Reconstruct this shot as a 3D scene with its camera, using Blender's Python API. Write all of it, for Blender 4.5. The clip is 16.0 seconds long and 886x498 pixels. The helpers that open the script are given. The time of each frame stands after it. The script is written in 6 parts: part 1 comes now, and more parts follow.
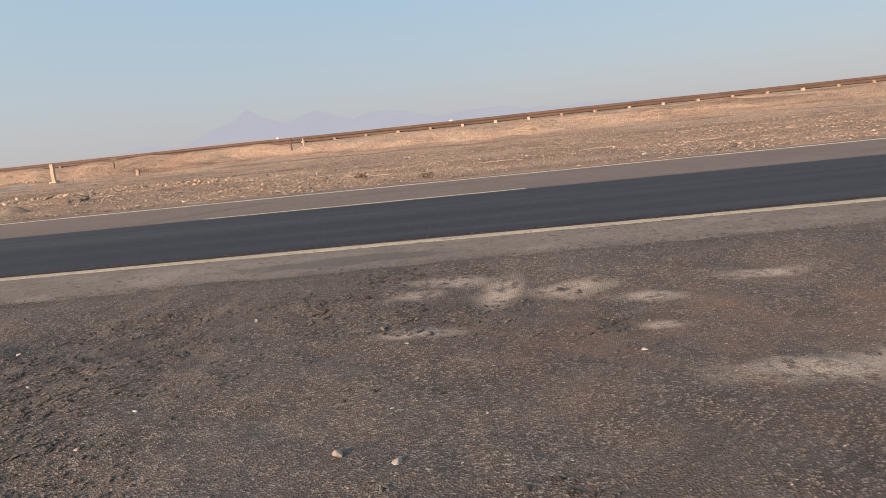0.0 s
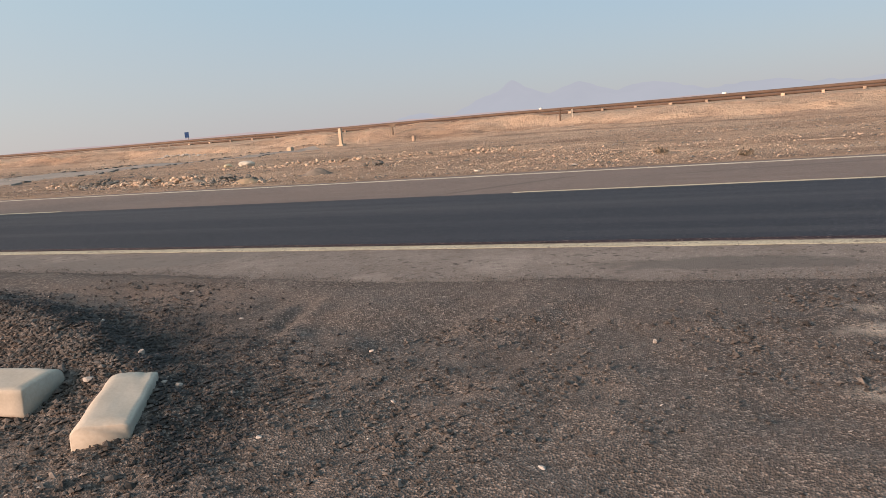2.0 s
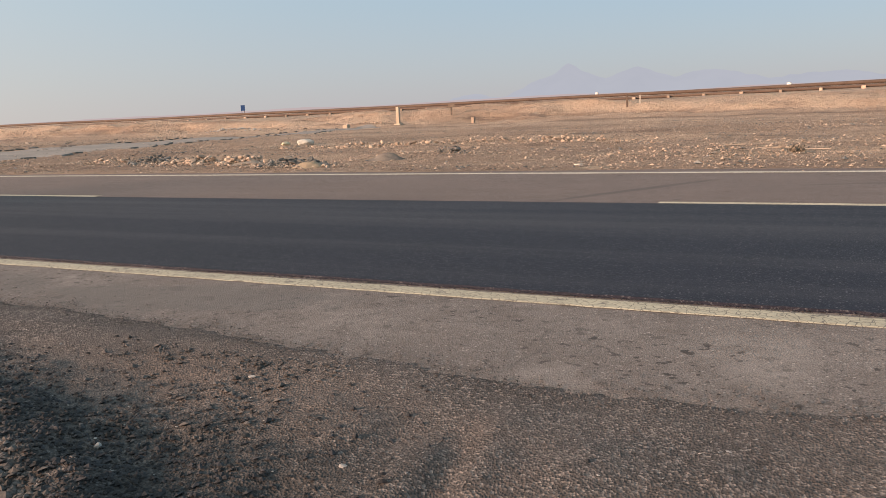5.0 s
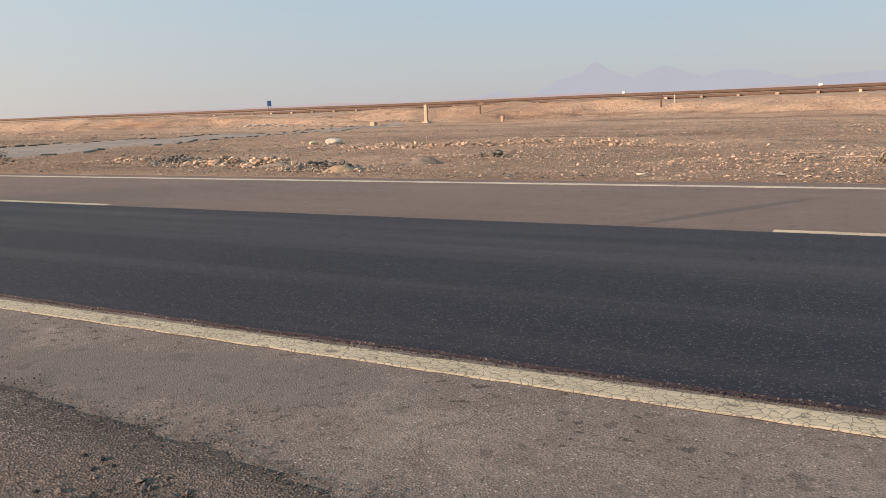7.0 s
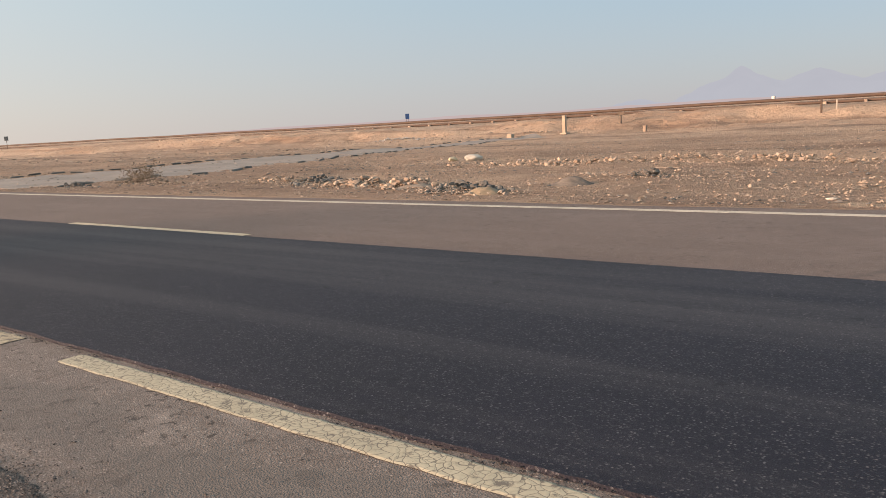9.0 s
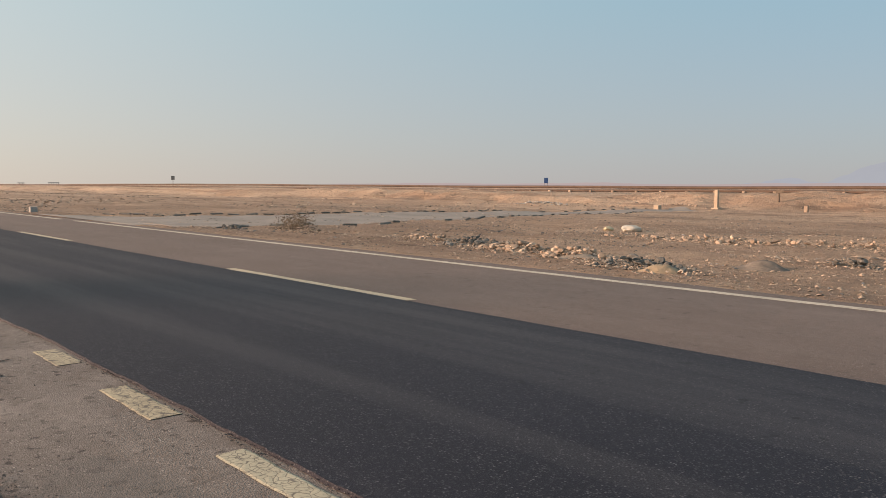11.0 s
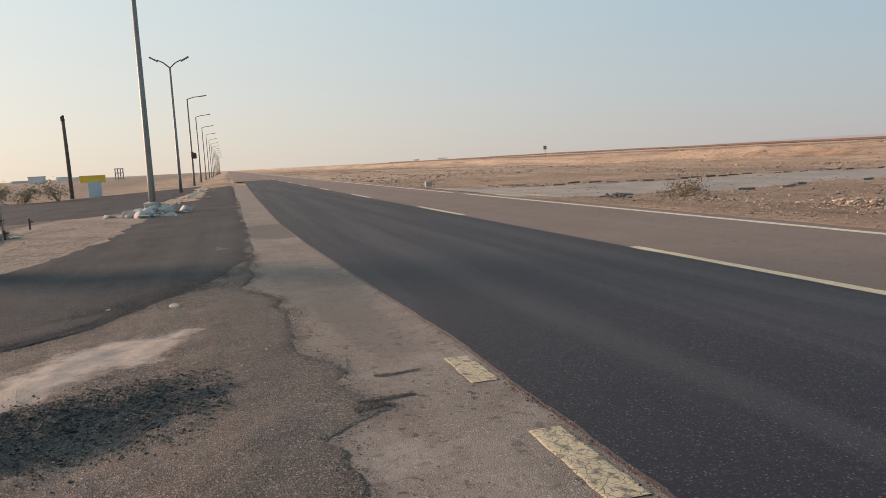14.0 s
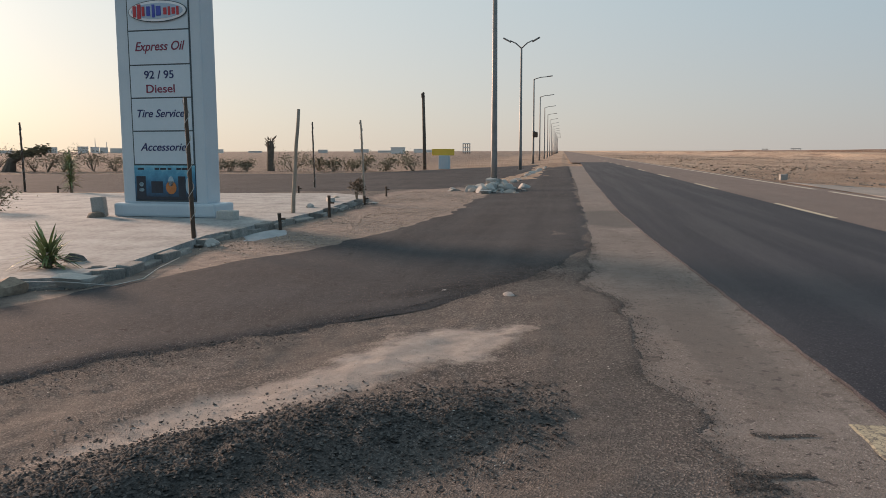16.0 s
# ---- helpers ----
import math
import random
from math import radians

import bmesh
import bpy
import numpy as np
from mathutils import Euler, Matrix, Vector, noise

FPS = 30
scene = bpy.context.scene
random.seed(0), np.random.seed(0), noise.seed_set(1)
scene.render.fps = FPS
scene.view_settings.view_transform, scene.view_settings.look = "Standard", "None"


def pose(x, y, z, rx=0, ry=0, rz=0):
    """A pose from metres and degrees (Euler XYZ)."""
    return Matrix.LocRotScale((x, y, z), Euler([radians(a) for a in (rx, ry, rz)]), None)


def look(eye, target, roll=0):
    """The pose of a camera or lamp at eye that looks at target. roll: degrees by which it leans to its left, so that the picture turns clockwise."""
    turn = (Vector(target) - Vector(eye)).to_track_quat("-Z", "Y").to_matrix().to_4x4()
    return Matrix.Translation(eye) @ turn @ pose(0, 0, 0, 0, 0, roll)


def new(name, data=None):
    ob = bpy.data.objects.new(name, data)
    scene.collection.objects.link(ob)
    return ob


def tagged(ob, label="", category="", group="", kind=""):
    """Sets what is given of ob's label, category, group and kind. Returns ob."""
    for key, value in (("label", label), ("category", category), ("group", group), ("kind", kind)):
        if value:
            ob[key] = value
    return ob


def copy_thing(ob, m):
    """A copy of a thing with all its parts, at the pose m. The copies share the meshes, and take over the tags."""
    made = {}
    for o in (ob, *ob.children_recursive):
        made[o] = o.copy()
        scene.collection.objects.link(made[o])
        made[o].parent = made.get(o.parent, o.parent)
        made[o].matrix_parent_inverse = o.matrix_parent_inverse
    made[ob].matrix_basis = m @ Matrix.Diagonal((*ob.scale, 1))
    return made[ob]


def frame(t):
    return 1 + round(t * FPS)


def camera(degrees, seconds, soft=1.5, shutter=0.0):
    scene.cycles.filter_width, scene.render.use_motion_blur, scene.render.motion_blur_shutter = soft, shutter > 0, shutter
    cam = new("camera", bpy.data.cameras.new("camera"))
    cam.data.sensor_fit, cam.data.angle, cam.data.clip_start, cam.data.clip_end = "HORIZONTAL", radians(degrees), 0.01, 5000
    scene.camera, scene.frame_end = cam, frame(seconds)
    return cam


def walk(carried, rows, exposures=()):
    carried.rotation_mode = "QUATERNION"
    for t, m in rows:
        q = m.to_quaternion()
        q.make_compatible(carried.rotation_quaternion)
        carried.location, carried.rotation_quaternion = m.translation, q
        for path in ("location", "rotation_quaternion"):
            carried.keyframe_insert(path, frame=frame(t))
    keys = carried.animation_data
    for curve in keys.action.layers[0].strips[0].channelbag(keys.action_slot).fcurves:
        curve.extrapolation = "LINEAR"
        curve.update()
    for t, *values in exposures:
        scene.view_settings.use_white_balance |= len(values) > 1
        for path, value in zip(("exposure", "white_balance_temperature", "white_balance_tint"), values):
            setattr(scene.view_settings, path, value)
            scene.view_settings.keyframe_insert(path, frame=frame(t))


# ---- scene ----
cam = camera(59.3, 16.0, soft=0.6)
PATH = [
    (0, (-1.43, 2.387, 0.908), (-1.587, 4.356, 0.594), -5.9),
    (0.5, (-1.611, 2.595, 0.91), (-2.016, 4.531, 0.613), -5.6),
    (1, (-1.83, 2.849, 0.941), (-2.484, 4.716, 0.651), -4.6),
    (1.5, (-2.129, 3.039, 0.952), (-2.821, 4.889, 0.639), -4.5),
    (2, (-2.38, 3.242, 0.947), (-3.162, 5.054, 0.621), -4.8),
    (2.5, (-2.626, 3.499, 0.963), (-3.539, 5.246, 0.628), -4.9),
    (3, (-2.85, 3.786, 0.952), (-3.767, 5.53, 0.61), -5.3),
    (3.5, (-3.063, 4.097, 0.954), (-3.96, 5.851, 0.608), -5.4),
    (4, (-3.303, 4.389, 0.99), (-4.178, 6.152, 0.636), -3.7),
    (6.5, (-4.537, 5.603, 1.04), (-5.446, 7.344, 0.661), -2.3),
    (7, (-4.704, 5.879, 1.078), (-5.647, 7.603, 0.709), -2.3),
    (7.5, (-4.903, 6.125, 1.088), (-5.875, 7.832, 0.712), -3.0),
    (8, (-5.11, 6.323, 1.119), (-6.13, 8.002, 0.743), -3.9),
    (8.5, (-5.213, 6.456, 1.186), (-6.358, 8.056, 0.827), -4.1),
    (11, (-6.454, 6.961, 1.238), (-7.936, 8.294, 1.076), 0.2),
    (11.5, (-6.706, 7.021, 1.229), (-8.355, 8.142, 1.074), -0.7),
    (12, (-6.915, 7.113, 1.241), (-8.646, 8.095, 1.045), -0.9),
    (12.5, (-7.243, 7.217, 1.227), (-8.978, 8.186, 0.998), -1.3),
    (13, (-7.549, 7.294, 1.227), (-9.331, 8.17, 0.989), -2.2),
    (13.5, (-7.821, 7.326, 1.246), (-9.703, 7.965, 1.022), -2.8),
    (14, (-8.036, 7.269, 1.255), (-9.954, 7.789, 1.027), -3.0),
    (14.5, (-8.305, 7.207, 1.268), (-10.269, 7.493, 1.025), -2.9),
    (15, (-8.535, 7.186, 1.27), (-10.519, 7.119, 1.028), -2.2),
    (15.5, (-8.762, 7.177, 1.267), (-10.739, 7.02, 1.008), -1.4),
    (16, (-8.923, 7.149, 1.285), (-10.884, 6.848, 1.035), -0.1),
]
walk(cam, [(t, look(eye, target, roll)) for t, eye, target, roll in PATH], [(0, 0.98, 6420, 21), (4, 0.95, 6360, 20), (8.5, 1.03, 6520, 21), (11, 0.79, 6550, 19), (12.3, 0.87, 6480, 19), (13.5, 0.82, 6400, 19), (15, 0.77, 6150, 17), (16, 0.54, 6100, 18)])

# ---- light ----
SUN_YAW, SUN_UP = 144.0, 14.0
world = bpy.data.worlds.new("sky")
scene.world = world
world.use_nodes = True
wn = world.node_tree
clear, dusty, veil = wn.nodes.new("ShaderNodeTexSky"), wn.nodes.new("ShaderNodeTexSky"), wn.nodes.new("ShaderNodeMix")
for sky, dust in ((clear, 0.25), (dusty, 3.0)):
    sky.sky_type, sky.sun_disc = "NISHITA", False
    sky.sun_elevation, sky.sun_rotation = radians(SUN_UP), radians(360 - SUN_YAW)
    sky.air_density, sky.dust_density, sky.ozone_density = 1.0, dust, 2.4
veil.data_type, veil.inputs[0].default_value = "RGBA", 0.5
wn.links.new(clear.outputs[0], veil.inputs[6])
wn.links.new(dusty.outputs[0], veil.inputs[7])
SUN_WAY = Vector((-math.sin(radians(SUN_YAW)) * math.cos(radians(SUN_UP)), math.cos(radians(SUN_YAW)) * math.cos(radians(SUN_UP)), math.sin(radians(SUN_UP))))


def sky_node(kind, inputs, operation="", blend=""):
    n = wn.nodes.new(kind)
    if operation:
        n.operation = operation
    if blend:
        n.data_type, n.blend_type = "RGBA", blend
    for key, value in inputs.items():
        if isinstance(value, bpy.types.NodeSocket):
            wn.links.new(value, n.inputs[key])
        else:
            n.inputs[key].default_value = value
    return n


# Dust haze: pale low over the land, bluer above, warm and bright towards the sun.
way = sky_node("ShaderNodeTexCoord", {}).outputs["Generated"]
height = sky_node("ShaderNodeSeparateXYZ", {0: way}).outputs[2]
rise = sky_node("ShaderNodeMapRange", {"Value": height, "From Min": 0.0, "From Max": 0.22}).outputs[0]
air = sky_node("ShaderNodeMix", {0: rise, 6: (3.75, 4.05, 4.2, 1), 7: (2.65, 4.5, 5.15, 1)}, blend="MIX").outputs[2]
toward = sky_node("ShaderNodeVectorMath", {0: way, 1: SUN_WAY}, "DOT_PRODUCT").outputs["Value"]
glow = sky_node("ShaderNodeMath", {0: sky_node("ShaderNodeMapRange", {"Value": toward, "From Min": -1.0, "From Max": 1.0}).outputs[0], 1: 2.2}, "POWER").outputs[0]
warm = sky_node("ShaderNodeMix", {0: glow, 6: (0, 0, 0, 1), 7: (5.3, 3.9, 1.75, 1)}, blend="MIX").outputs[2]
veiled = sky_node("ShaderNodeMix", {0: 1.0, 6: air, 7: warm}, blend="ADD").outputs[2]
haze = sky_node("ShaderNodeMix", {0: 0.75, 6: veil.outputs[2], 7: veiled}, blend="MIX")
wn.links.new(haze.outputs[2], wn.nodes["Background"].inputs["Color"])
wn.nodes["Background"].inputs["Strength"].default_value = 0.068
sun = new("sun", bpy.data.lights.new("sun", "SUN"))
sun.data.energy, sun.data.angle, sun.data.color = 3.9, radians(11.0), (1.0, 0.66, 0.43)
sun.matrix_world = look(SUN_WAY * 50, (0, 0, 0))


# ---- materials ----
def nodes_of(name):
    m = bpy.data.materials.new(name)
    m.use_nodes = True
    t = m.node_tree
    return m, t, t.nodes["Principled BSDF"]


def add(t, kind, inputs=(), operation="", rotation_type="", feature=""):
    n = t.nodes.new(kind)
    if operation:
        n.operation = operation
    if rotation_type:
        n.rotation_type = rotation_type
    if feature:
        n.feature = feature
    for key, value in dict(inputs).items():
        if isinstance(value, bpy.types.NodeSocket):
            t.links.new(value, n.inputs[key])
        else:
            n.inputs[key].default_value = value
    return n


def noise_of(t, place, size, detail=4, rough=0.6):
    return add(t, "ShaderNodeTexNoise", {"Vector": place, "Scale": size, "Detail": detail, "Roughness": rough}).outputs["Fac"]


def ramp(t, fac, stops):
    n = add(t, "ShaderNodeValToRGB", {"Fac": fac})
    e = n.color_ramp.elements
    while len(e) < len(stops):
        e.new(0.5)
    for el, (at, c) in zip(e, stops):
        el.position, el.color = at, (*c, 1) if len(c) == 3 else c
    return n.outputs["Color"]


def grey(t, fac, lo, hi):
    return add(t, "ShaderNodeMapRange", {"Value": fac, "From Min": lo, "From Max": hi}).outputs["Result"]


def mixed(t, fac, a, b, how="MIX"):
    n = t.nodes.new("ShaderNodeMix")
    n.data_type, n.blend_type = "RGBA", how
    for socket, value in ((n.inputs[0], fac), (n.inputs[6], a), (n.inputs[7], b)):
        if isinstance(value, bpy.types.NodeSocket):
            t.links.new(value, socket)
        else:
            socket.default_value = value if not isinstance(value, tuple) or len(value) == 4 else (*value, 1)
    return n.outputs[2]


def calc(t, how, a, b=0.0):
    n = t.nodes.new("ShaderNodeMath")
    n.operation = how
    for socket, value in zip(n.inputs, (a, b)):
        if isinstance(value, bpy.types.NodeSocket):
            t.links.new(value, socket)
        else:
            socket.default_value = value
    return n.outputs[0]


def world_place(t):
    return add(t, "ShaderNodeNewGeometry").outputs["Position"]


def bumped(t, b, height, strength, distance):
    n = add(t, "ShaderNodeBump", {"Height": height, "Strength": strength, "Distance": distance})
    t.links.new(n.outputs[0], b.inputs["Normal"])


def plain(name, dark, light, coarse=3.0, fine=40.0, rough=0.85, bump=0.3, metal=0.0, spread=0.0, depth=0.01):
    """A surface whose colour wanders between two tones at two scales, with fine relief."""
    m, t, b = nodes_of(name)
    p = world_place(t)
    a, f = noise_of(t, p, coarse, 5), noise_of(t, p, fine, 4)
    fac = grey(t, calc(t, "ADD", calc(t, "MULTIPLY", a, 0.6), calc(t, "MULTIPLY", f, 0.4)), 0.35, 0.65)
    c = mixed(t, fac, dark, light)
    if spread:
        r = add(t, "ShaderNodeObjectInfo").outputs["Random"]
        i = add(t, "ShaderNodeNewGeometry").outputs["Random Per Island"]
        v = calc(t, "FRACT", calc(t, "ADD", r, i))
        g = add(t, "ShaderNodeMapRange", {"Value": v, "To Min": 1 - spread, "To Max": 1 + spread}).outputs[0]
        c = mixed(t, 1.0, c, add(t, "ShaderNodeCombineColor", {0: g, 1: g, 2: g}).outputs[0], "MULTIPLY")
    t.links.new(c, b.inputs["Base Color"])
    b.inputs["Roughness"].default_value, b.inputs["Metallic"].default_value = rough, metal
    if bump:
        bumped(t, b, f, bump, depth)
    return m


def blot(t, p, cx, cy, rx, ry, turn=0.0, ragged=0.9, size=2.5, soft=0.25):
    """A patch with a torn edge: 1 inside, 0 outside."""
    v = add(t, "ShaderNodeVectorMath", {0: p, 1: (cx, cy, 0)}, operation="SUBTRACT").outputs[0]
    v = add(t, "ShaderNodeVectorRotate", {"Vector": v, "Angle": radians(-turn)}, rotation_type="Z_AXIS").outputs[0]
    v = add(t, "ShaderNodeVectorMath", {0: v, 1: (1 / rx, 1 / ry, 0)}, operation="MULTIPLY").outputs[0]
    d = add(t, "ShaderNodeVectorMath", {0: v}, operation="LENGTH").outputs["Value"]
    d = calc(t, "ADD", d, calc(t, "MULTIPLY", calc(t, "SUBTRACT", noise_of(t, p, size, 8, 0.7), 0.5), ragged * 2))
    return add(t, "ShaderNodeMapRange", {"Value": d, "From Min": 1.0, "From Max": 1.0 - soft}).outputs[0]


def most(t, masks):
    out = masks[0]
    for m in masks[1:]:
        out = calc(t, "MAXIMUM", out, m)
    return out


def asphalt(name, dark, light, grit, rough, streaks=0.0, stains_and_shadow=(), bump=0.5, cracks=0.0, shine=0.5, pits=0.0):
    """Rolled asphalt: stone grit in binder, wheel streaks along the road, stain patches, painted shadow."""
    m, t, b = nodes_of(name)
    p = world_place(t)
    long = add(t, "ShaderNodeMapping", {"Vector": p, "Scale": (0.05, 1.6, 1)}).outputs[0]
    big, streak = noise_of(t, p, 0.45, 6), noise_of(t, long, 1.2, 4)
    cell = add(t, "ShaderNodeTexVoronoi", {"Vector": p, "Scale": 125.0})
    fine = noise_of(t, p, 160, 3)
    mid = noise_of(t, p, 9.0, 5, 0.7)
    fac = grey(t, calc(t, "ADD", calc(t, "MULTIPLY", big, 0.65), calc(t, "MULTIPLY", mid, 0.35)), 0.36, 0.64)
    c = mixed(t, fac, dark, light)
    if streaks:
        c = mixed(t, calc(t, "MULTIPLY", grey(t, streak, 0.44, 0.68), streaks), c, grit)
    bright = grey(t, add(t, "ShaderNodeSeparateColor", {0: cell.outputs["Color"]}).outputs[0], 0.84, 0.99)
    c = mixed(t, calc(t, "MULTIPLY", bright, 0.85), c, grit)
    low = grey(t, fine, 0.62, 0.40)
    c = mixed(t, calc(t, "MULTIPLY", low, 0.7), c, tuple(v * 0.4 for v in dark))
    spots = grey(t, noise_of(t, p, 8.0, 2, 0.4), 0.69, 0.72)
    c = mixed(t, calc(t, "MULTIPLY", spots, 0.6), c, tuple(v * 0.35 for v in dark))
    coarse = add(t, "ShaderNodeTexVoronoi", {"Vector": p, "Scale": 70.0})
    chip = add(t, "ShaderNodeSeparateColor", {0: coarse.outputs["Color"]})
    inside = grey(t, coarse.outputs["Distance"], 0.42, 0.25)
    c = mixed(t, calc(t, "MULTIPLY", calc(t, "MULTIPLY", grey(t, chip.outputs[0], 0.80, 0.95), inside), 0.9), c, tuple(min(0.6, v * 1.25) for v in grit))
    c = mixed(t, calc(t, "MULTIPLY", calc(t, "MULTIPLY", grey(t, chip.outputs[1], 0.75, 0.95), inside), 0.85), c, tuple(v * 0.35 for v in dark))
    if pits:
        hole = calc(t, "MULTIPLY", grey(t, noise_of(t, p, 17.0, 3, 0.55), 0.60, 0.635), grey(t, noise_of(t, p, 1.6, 3), 0.40, 0.55))
        c = mixed(t, calc(t, "MULTIPLY", hole, pits), c, tuple(v * 0.3 for v in dark))
        oil = grey(t, noise_of(t, p, 5.5, 3, 0.5), 0.665, 0.70)
        c = mixed(t, calc(t, "MULTIPLY", oil, 0.6 * pits), c, tuple(v * 0.4 for v in dark))
        dirt = grey(t, noise_of(t, p, 3.2, 7, 0.72), 0.50, 0.66)
        c = mixed(t, calc(t, "MULTIPLY", dirt, 0.5 * pits), c, (0.105, 0.080, 0.064))
        bleached = grey(t, noise_of(t, p, 1.3, 7, 0.7), 0.53, 0.68)
        c = mixed(t, calc(t, "MULTIPLY", bleached, 0.5 * pits), c, grit)
    for patch, tone, much in stains_and_shadow:
        c = mixed(t, calc(t, "MULTIPLY", blot(t, p, *patch), much), c, tone)
    if cracks:
        w = add(t, "ShaderNodeVectorMath", {0: p, 1: add(t, "ShaderNodeTexNoise", {"Vector": p, "Scale": 1.5}).outputs["Color"]}, operation="ADD").outputs[0]
        e = add(t, "ShaderNodeTexVoronoi", {"Vector": w, "Scale": 0.55}, feature="DISTANCE_TO_EDGE").outputs["Distance"]
        c = mixed(t, calc(t, "MULTIPLY", grey(t, e, 0.006, 0.001), cracks), c, (0.03, 0.026, 0.024))
    t.links.new(c, b.inputs["Base Color"])
    b.inputs["Roughness"].default_value = rough
    b.inputs["Specular IOR Level"].default_value = shine
    bumped(t, b, calc(t, "ADD", calc(t, "ADD", cell.outputs["Distance"], fine), calc(t, "MULTIPLY", coarse.outputs["Distance"], -0.4)), bump, 0.003)
    return m


ASPHALT_NEW = asphalt("fresh_asphalt", (0.0096, 0.0083, 0.0166), (0.0172, 0.0149, 0.0285), (0.105, 0.100, 0.106), 0.72, 0.5, shine=0.36)
# The streak turned 62 degrees is a cast shadow painted into the lane colour.
ASPHALT_OLD = asphalt("worn_brown_asphalt", (0.166, 0.118, 0.096), (0.222, 0.161, 0.134), (0.28, 0.225, 0.195), 0.82, 0.3, cracks=0.15, pits=0.35, stains_and_shadow=[((-5.75, 13.55, 1.6, 0.10, 62, 0.3, 3), (0.06, 0.05, 0.045), 0.5), ((-1.5, 14.9, 3.5, 0.12, 18, 0.3, 3), (0.07, 0.058, 0.05), 0.4)])
ASPHALT_EDGE = asphalt("worn_grey_shoulder", (0.174, 0.144, 0.126), (0.265, 0.223, 0.197), (0.325, 0.285, 0.255), 0.88, 0.25, pits=1.0, bump=0.7,
                       stains_and_shadow=[((-2.55, 7.95, 0.85, 0.22, 4), (0.085, 0.075, 0.068), 0.7), ((-7.2, 8.1, 1.2, 0.35, 10), (0.12, 0.108, 0.098), 0.6),
                               ((-24.2, 8.1, 2.2, 0.9, 0, 0.15, 1.0), (0.07, 0.066, 0.063), 0.75), ((-16.0, 8.1, 2.2, 0.5, 0, 0.5, 2.5), (0.10, 0.09, 0.082), 0.5), ((-14.3, 8.2, 1.5, 0.3, 3, 0.6, 3), (0.09, 0.08, 0.072), 0.45), ((-9.2, 8.05, 1.1, 0.3, 3, 0.7, 3), (0.10, 0.092, 0.085), 0.45)], cracks=0.25)
ASPHALT_SIDE = asphalt("side_road_asphalt", (0.038, 0.0405, 0.0470), (0.088, 0.0900, 0.0980), (0.170, 0.165, 0.162), 0.92, 0.25, bump=0.9, shine=0.12, pits=0.12)


def gravel_ground():
    m, t, b = nodes_of("dusty_gravel")
    p = world_place(t)
    big, mid, fine = noise_of(t, p, 0.7, 5), noise_of(t, p, 6.0, 6, 0.7), noise_of(t, p, 70, 4, 0.7)
    cell = add(t, "ShaderNodeTexVoronoi", {"Vector": p, "Scale": 110.0})
    tone = add(t, "ShaderNodeSeparateColor", {0: cell.outputs["Color"]}).outputs[0]
    c = mixed(t, grey(t, big, 0.35, 0.65), (0.048, 0.0420, 0.0395), (0.088, 0.077, 0.071))
    c = mixed(t, calc(t, "MULTIPLY", grey(t, noise_of(t, p, 1.1, 5), 0.52, 0.72), 0.3), c, (0.125, 0.092, 0.076))
    c = mixed(t, calc(t, "MULTIPLY", grey(t, mid, 0.5, 0.75), 0.5), c, (0.17, 0.150, 0.136))
    patch = noise_of(t, p, 0.55, 7, 0.66)
    c = mixed(t, calc(t, "MULTIPLY", grey(t, patch, 0.48, 0.38), 0.65), c, (0.026, 0.024, 0.023))
    c = mixed(t, calc(t, "MULTIPLY", grey(t, noise_of(t, p, 2.3, 6, 0.7), 0.55, 0.70), 0.35), c, (0.125, 0.094, 0.079))
    c = mixed(t, calc(t, "MULTIPLY", grey(t, tone, 0.66, 1.0), 0.75), c, (0.27, 0.235, 0.212))
    c = mixed(t, calc(t, "MULTIPLY", grey(t, tone, 0.35, 0.0), 0.7), c, (0.022, 0.020, 0.018))
    dusty = grey(t, noise_of(t, p, 0.85, 6, 0.62), 0.50, 0.60)
    c = mixed(t, calc(t, "MULTIPLY", dusty, 0.5), c, mixed(t, grey(t, mid, 0.35, 0.65), (0.062, 0.055, 0.051), (0.100, 0.088, 0.080)))
    sand = (0.43, 0.375, 0.335)
    film = grey(t, noise_of(t, p, 10.0, 7, 0.78), 0.40, 0.54)
    pale = most(t, [blot(t, p, cx, cy, rx * 1.4, ry * 1.5, turn, 1.2, 5.0, 0.6) for cx, cy, rx, ry, turn in (
        (-1.76, 7.06, 0.26, 0.10, 0), (-1.97, 6.82, 0.15, 0.08, 20), (-1.47, 6.82, 0.10, 0.24, -10), (-1.07, 6.72, 0.20, 0.12, 10), (-0.68, 6.50, 0.16, 0.07, 0),
        (0.02, 6.76, 0.20, 0.08, 0), (-0.15, 5.40, 0.42, 0.13, 5), (-0.70, 6.05, 0.10, 0.05, 0), (-1.92, 6.18, 0.20, 0.07, 0))])
    crumbled = most(t, [blot(t, p, -13.6, 7.25, 3.6, 0.42, 0, 0.5, 2.0, 0.5), blot(t, p, -10.2, 7.2, 1.6, 0.40, 0, 0.5, 2.0, 0.5)])
    c = mixed(t, calc(t, "MULTIPLY", crumbled, 0.65), c, mixed(t, tone, (0.032, 0.0295, 0.028), (0.100, 0.091, 0.085)))
    brown = blot(t, p, -5.9, 7.15, 1.5, 0.32, -8, 0.6, 2.5, 0.6)
    c = mixed(t, calc(t, "MULTIPLY", brown, 0.55), c, mixed(t, tone, (0.075, 0.058, 0.049), (0.165, 0.130, 0.110)))
    rust = blot(t, p, -0.2, 6.0, 1.9, 1.1, 0, 0.6, 1.2, 0.6)
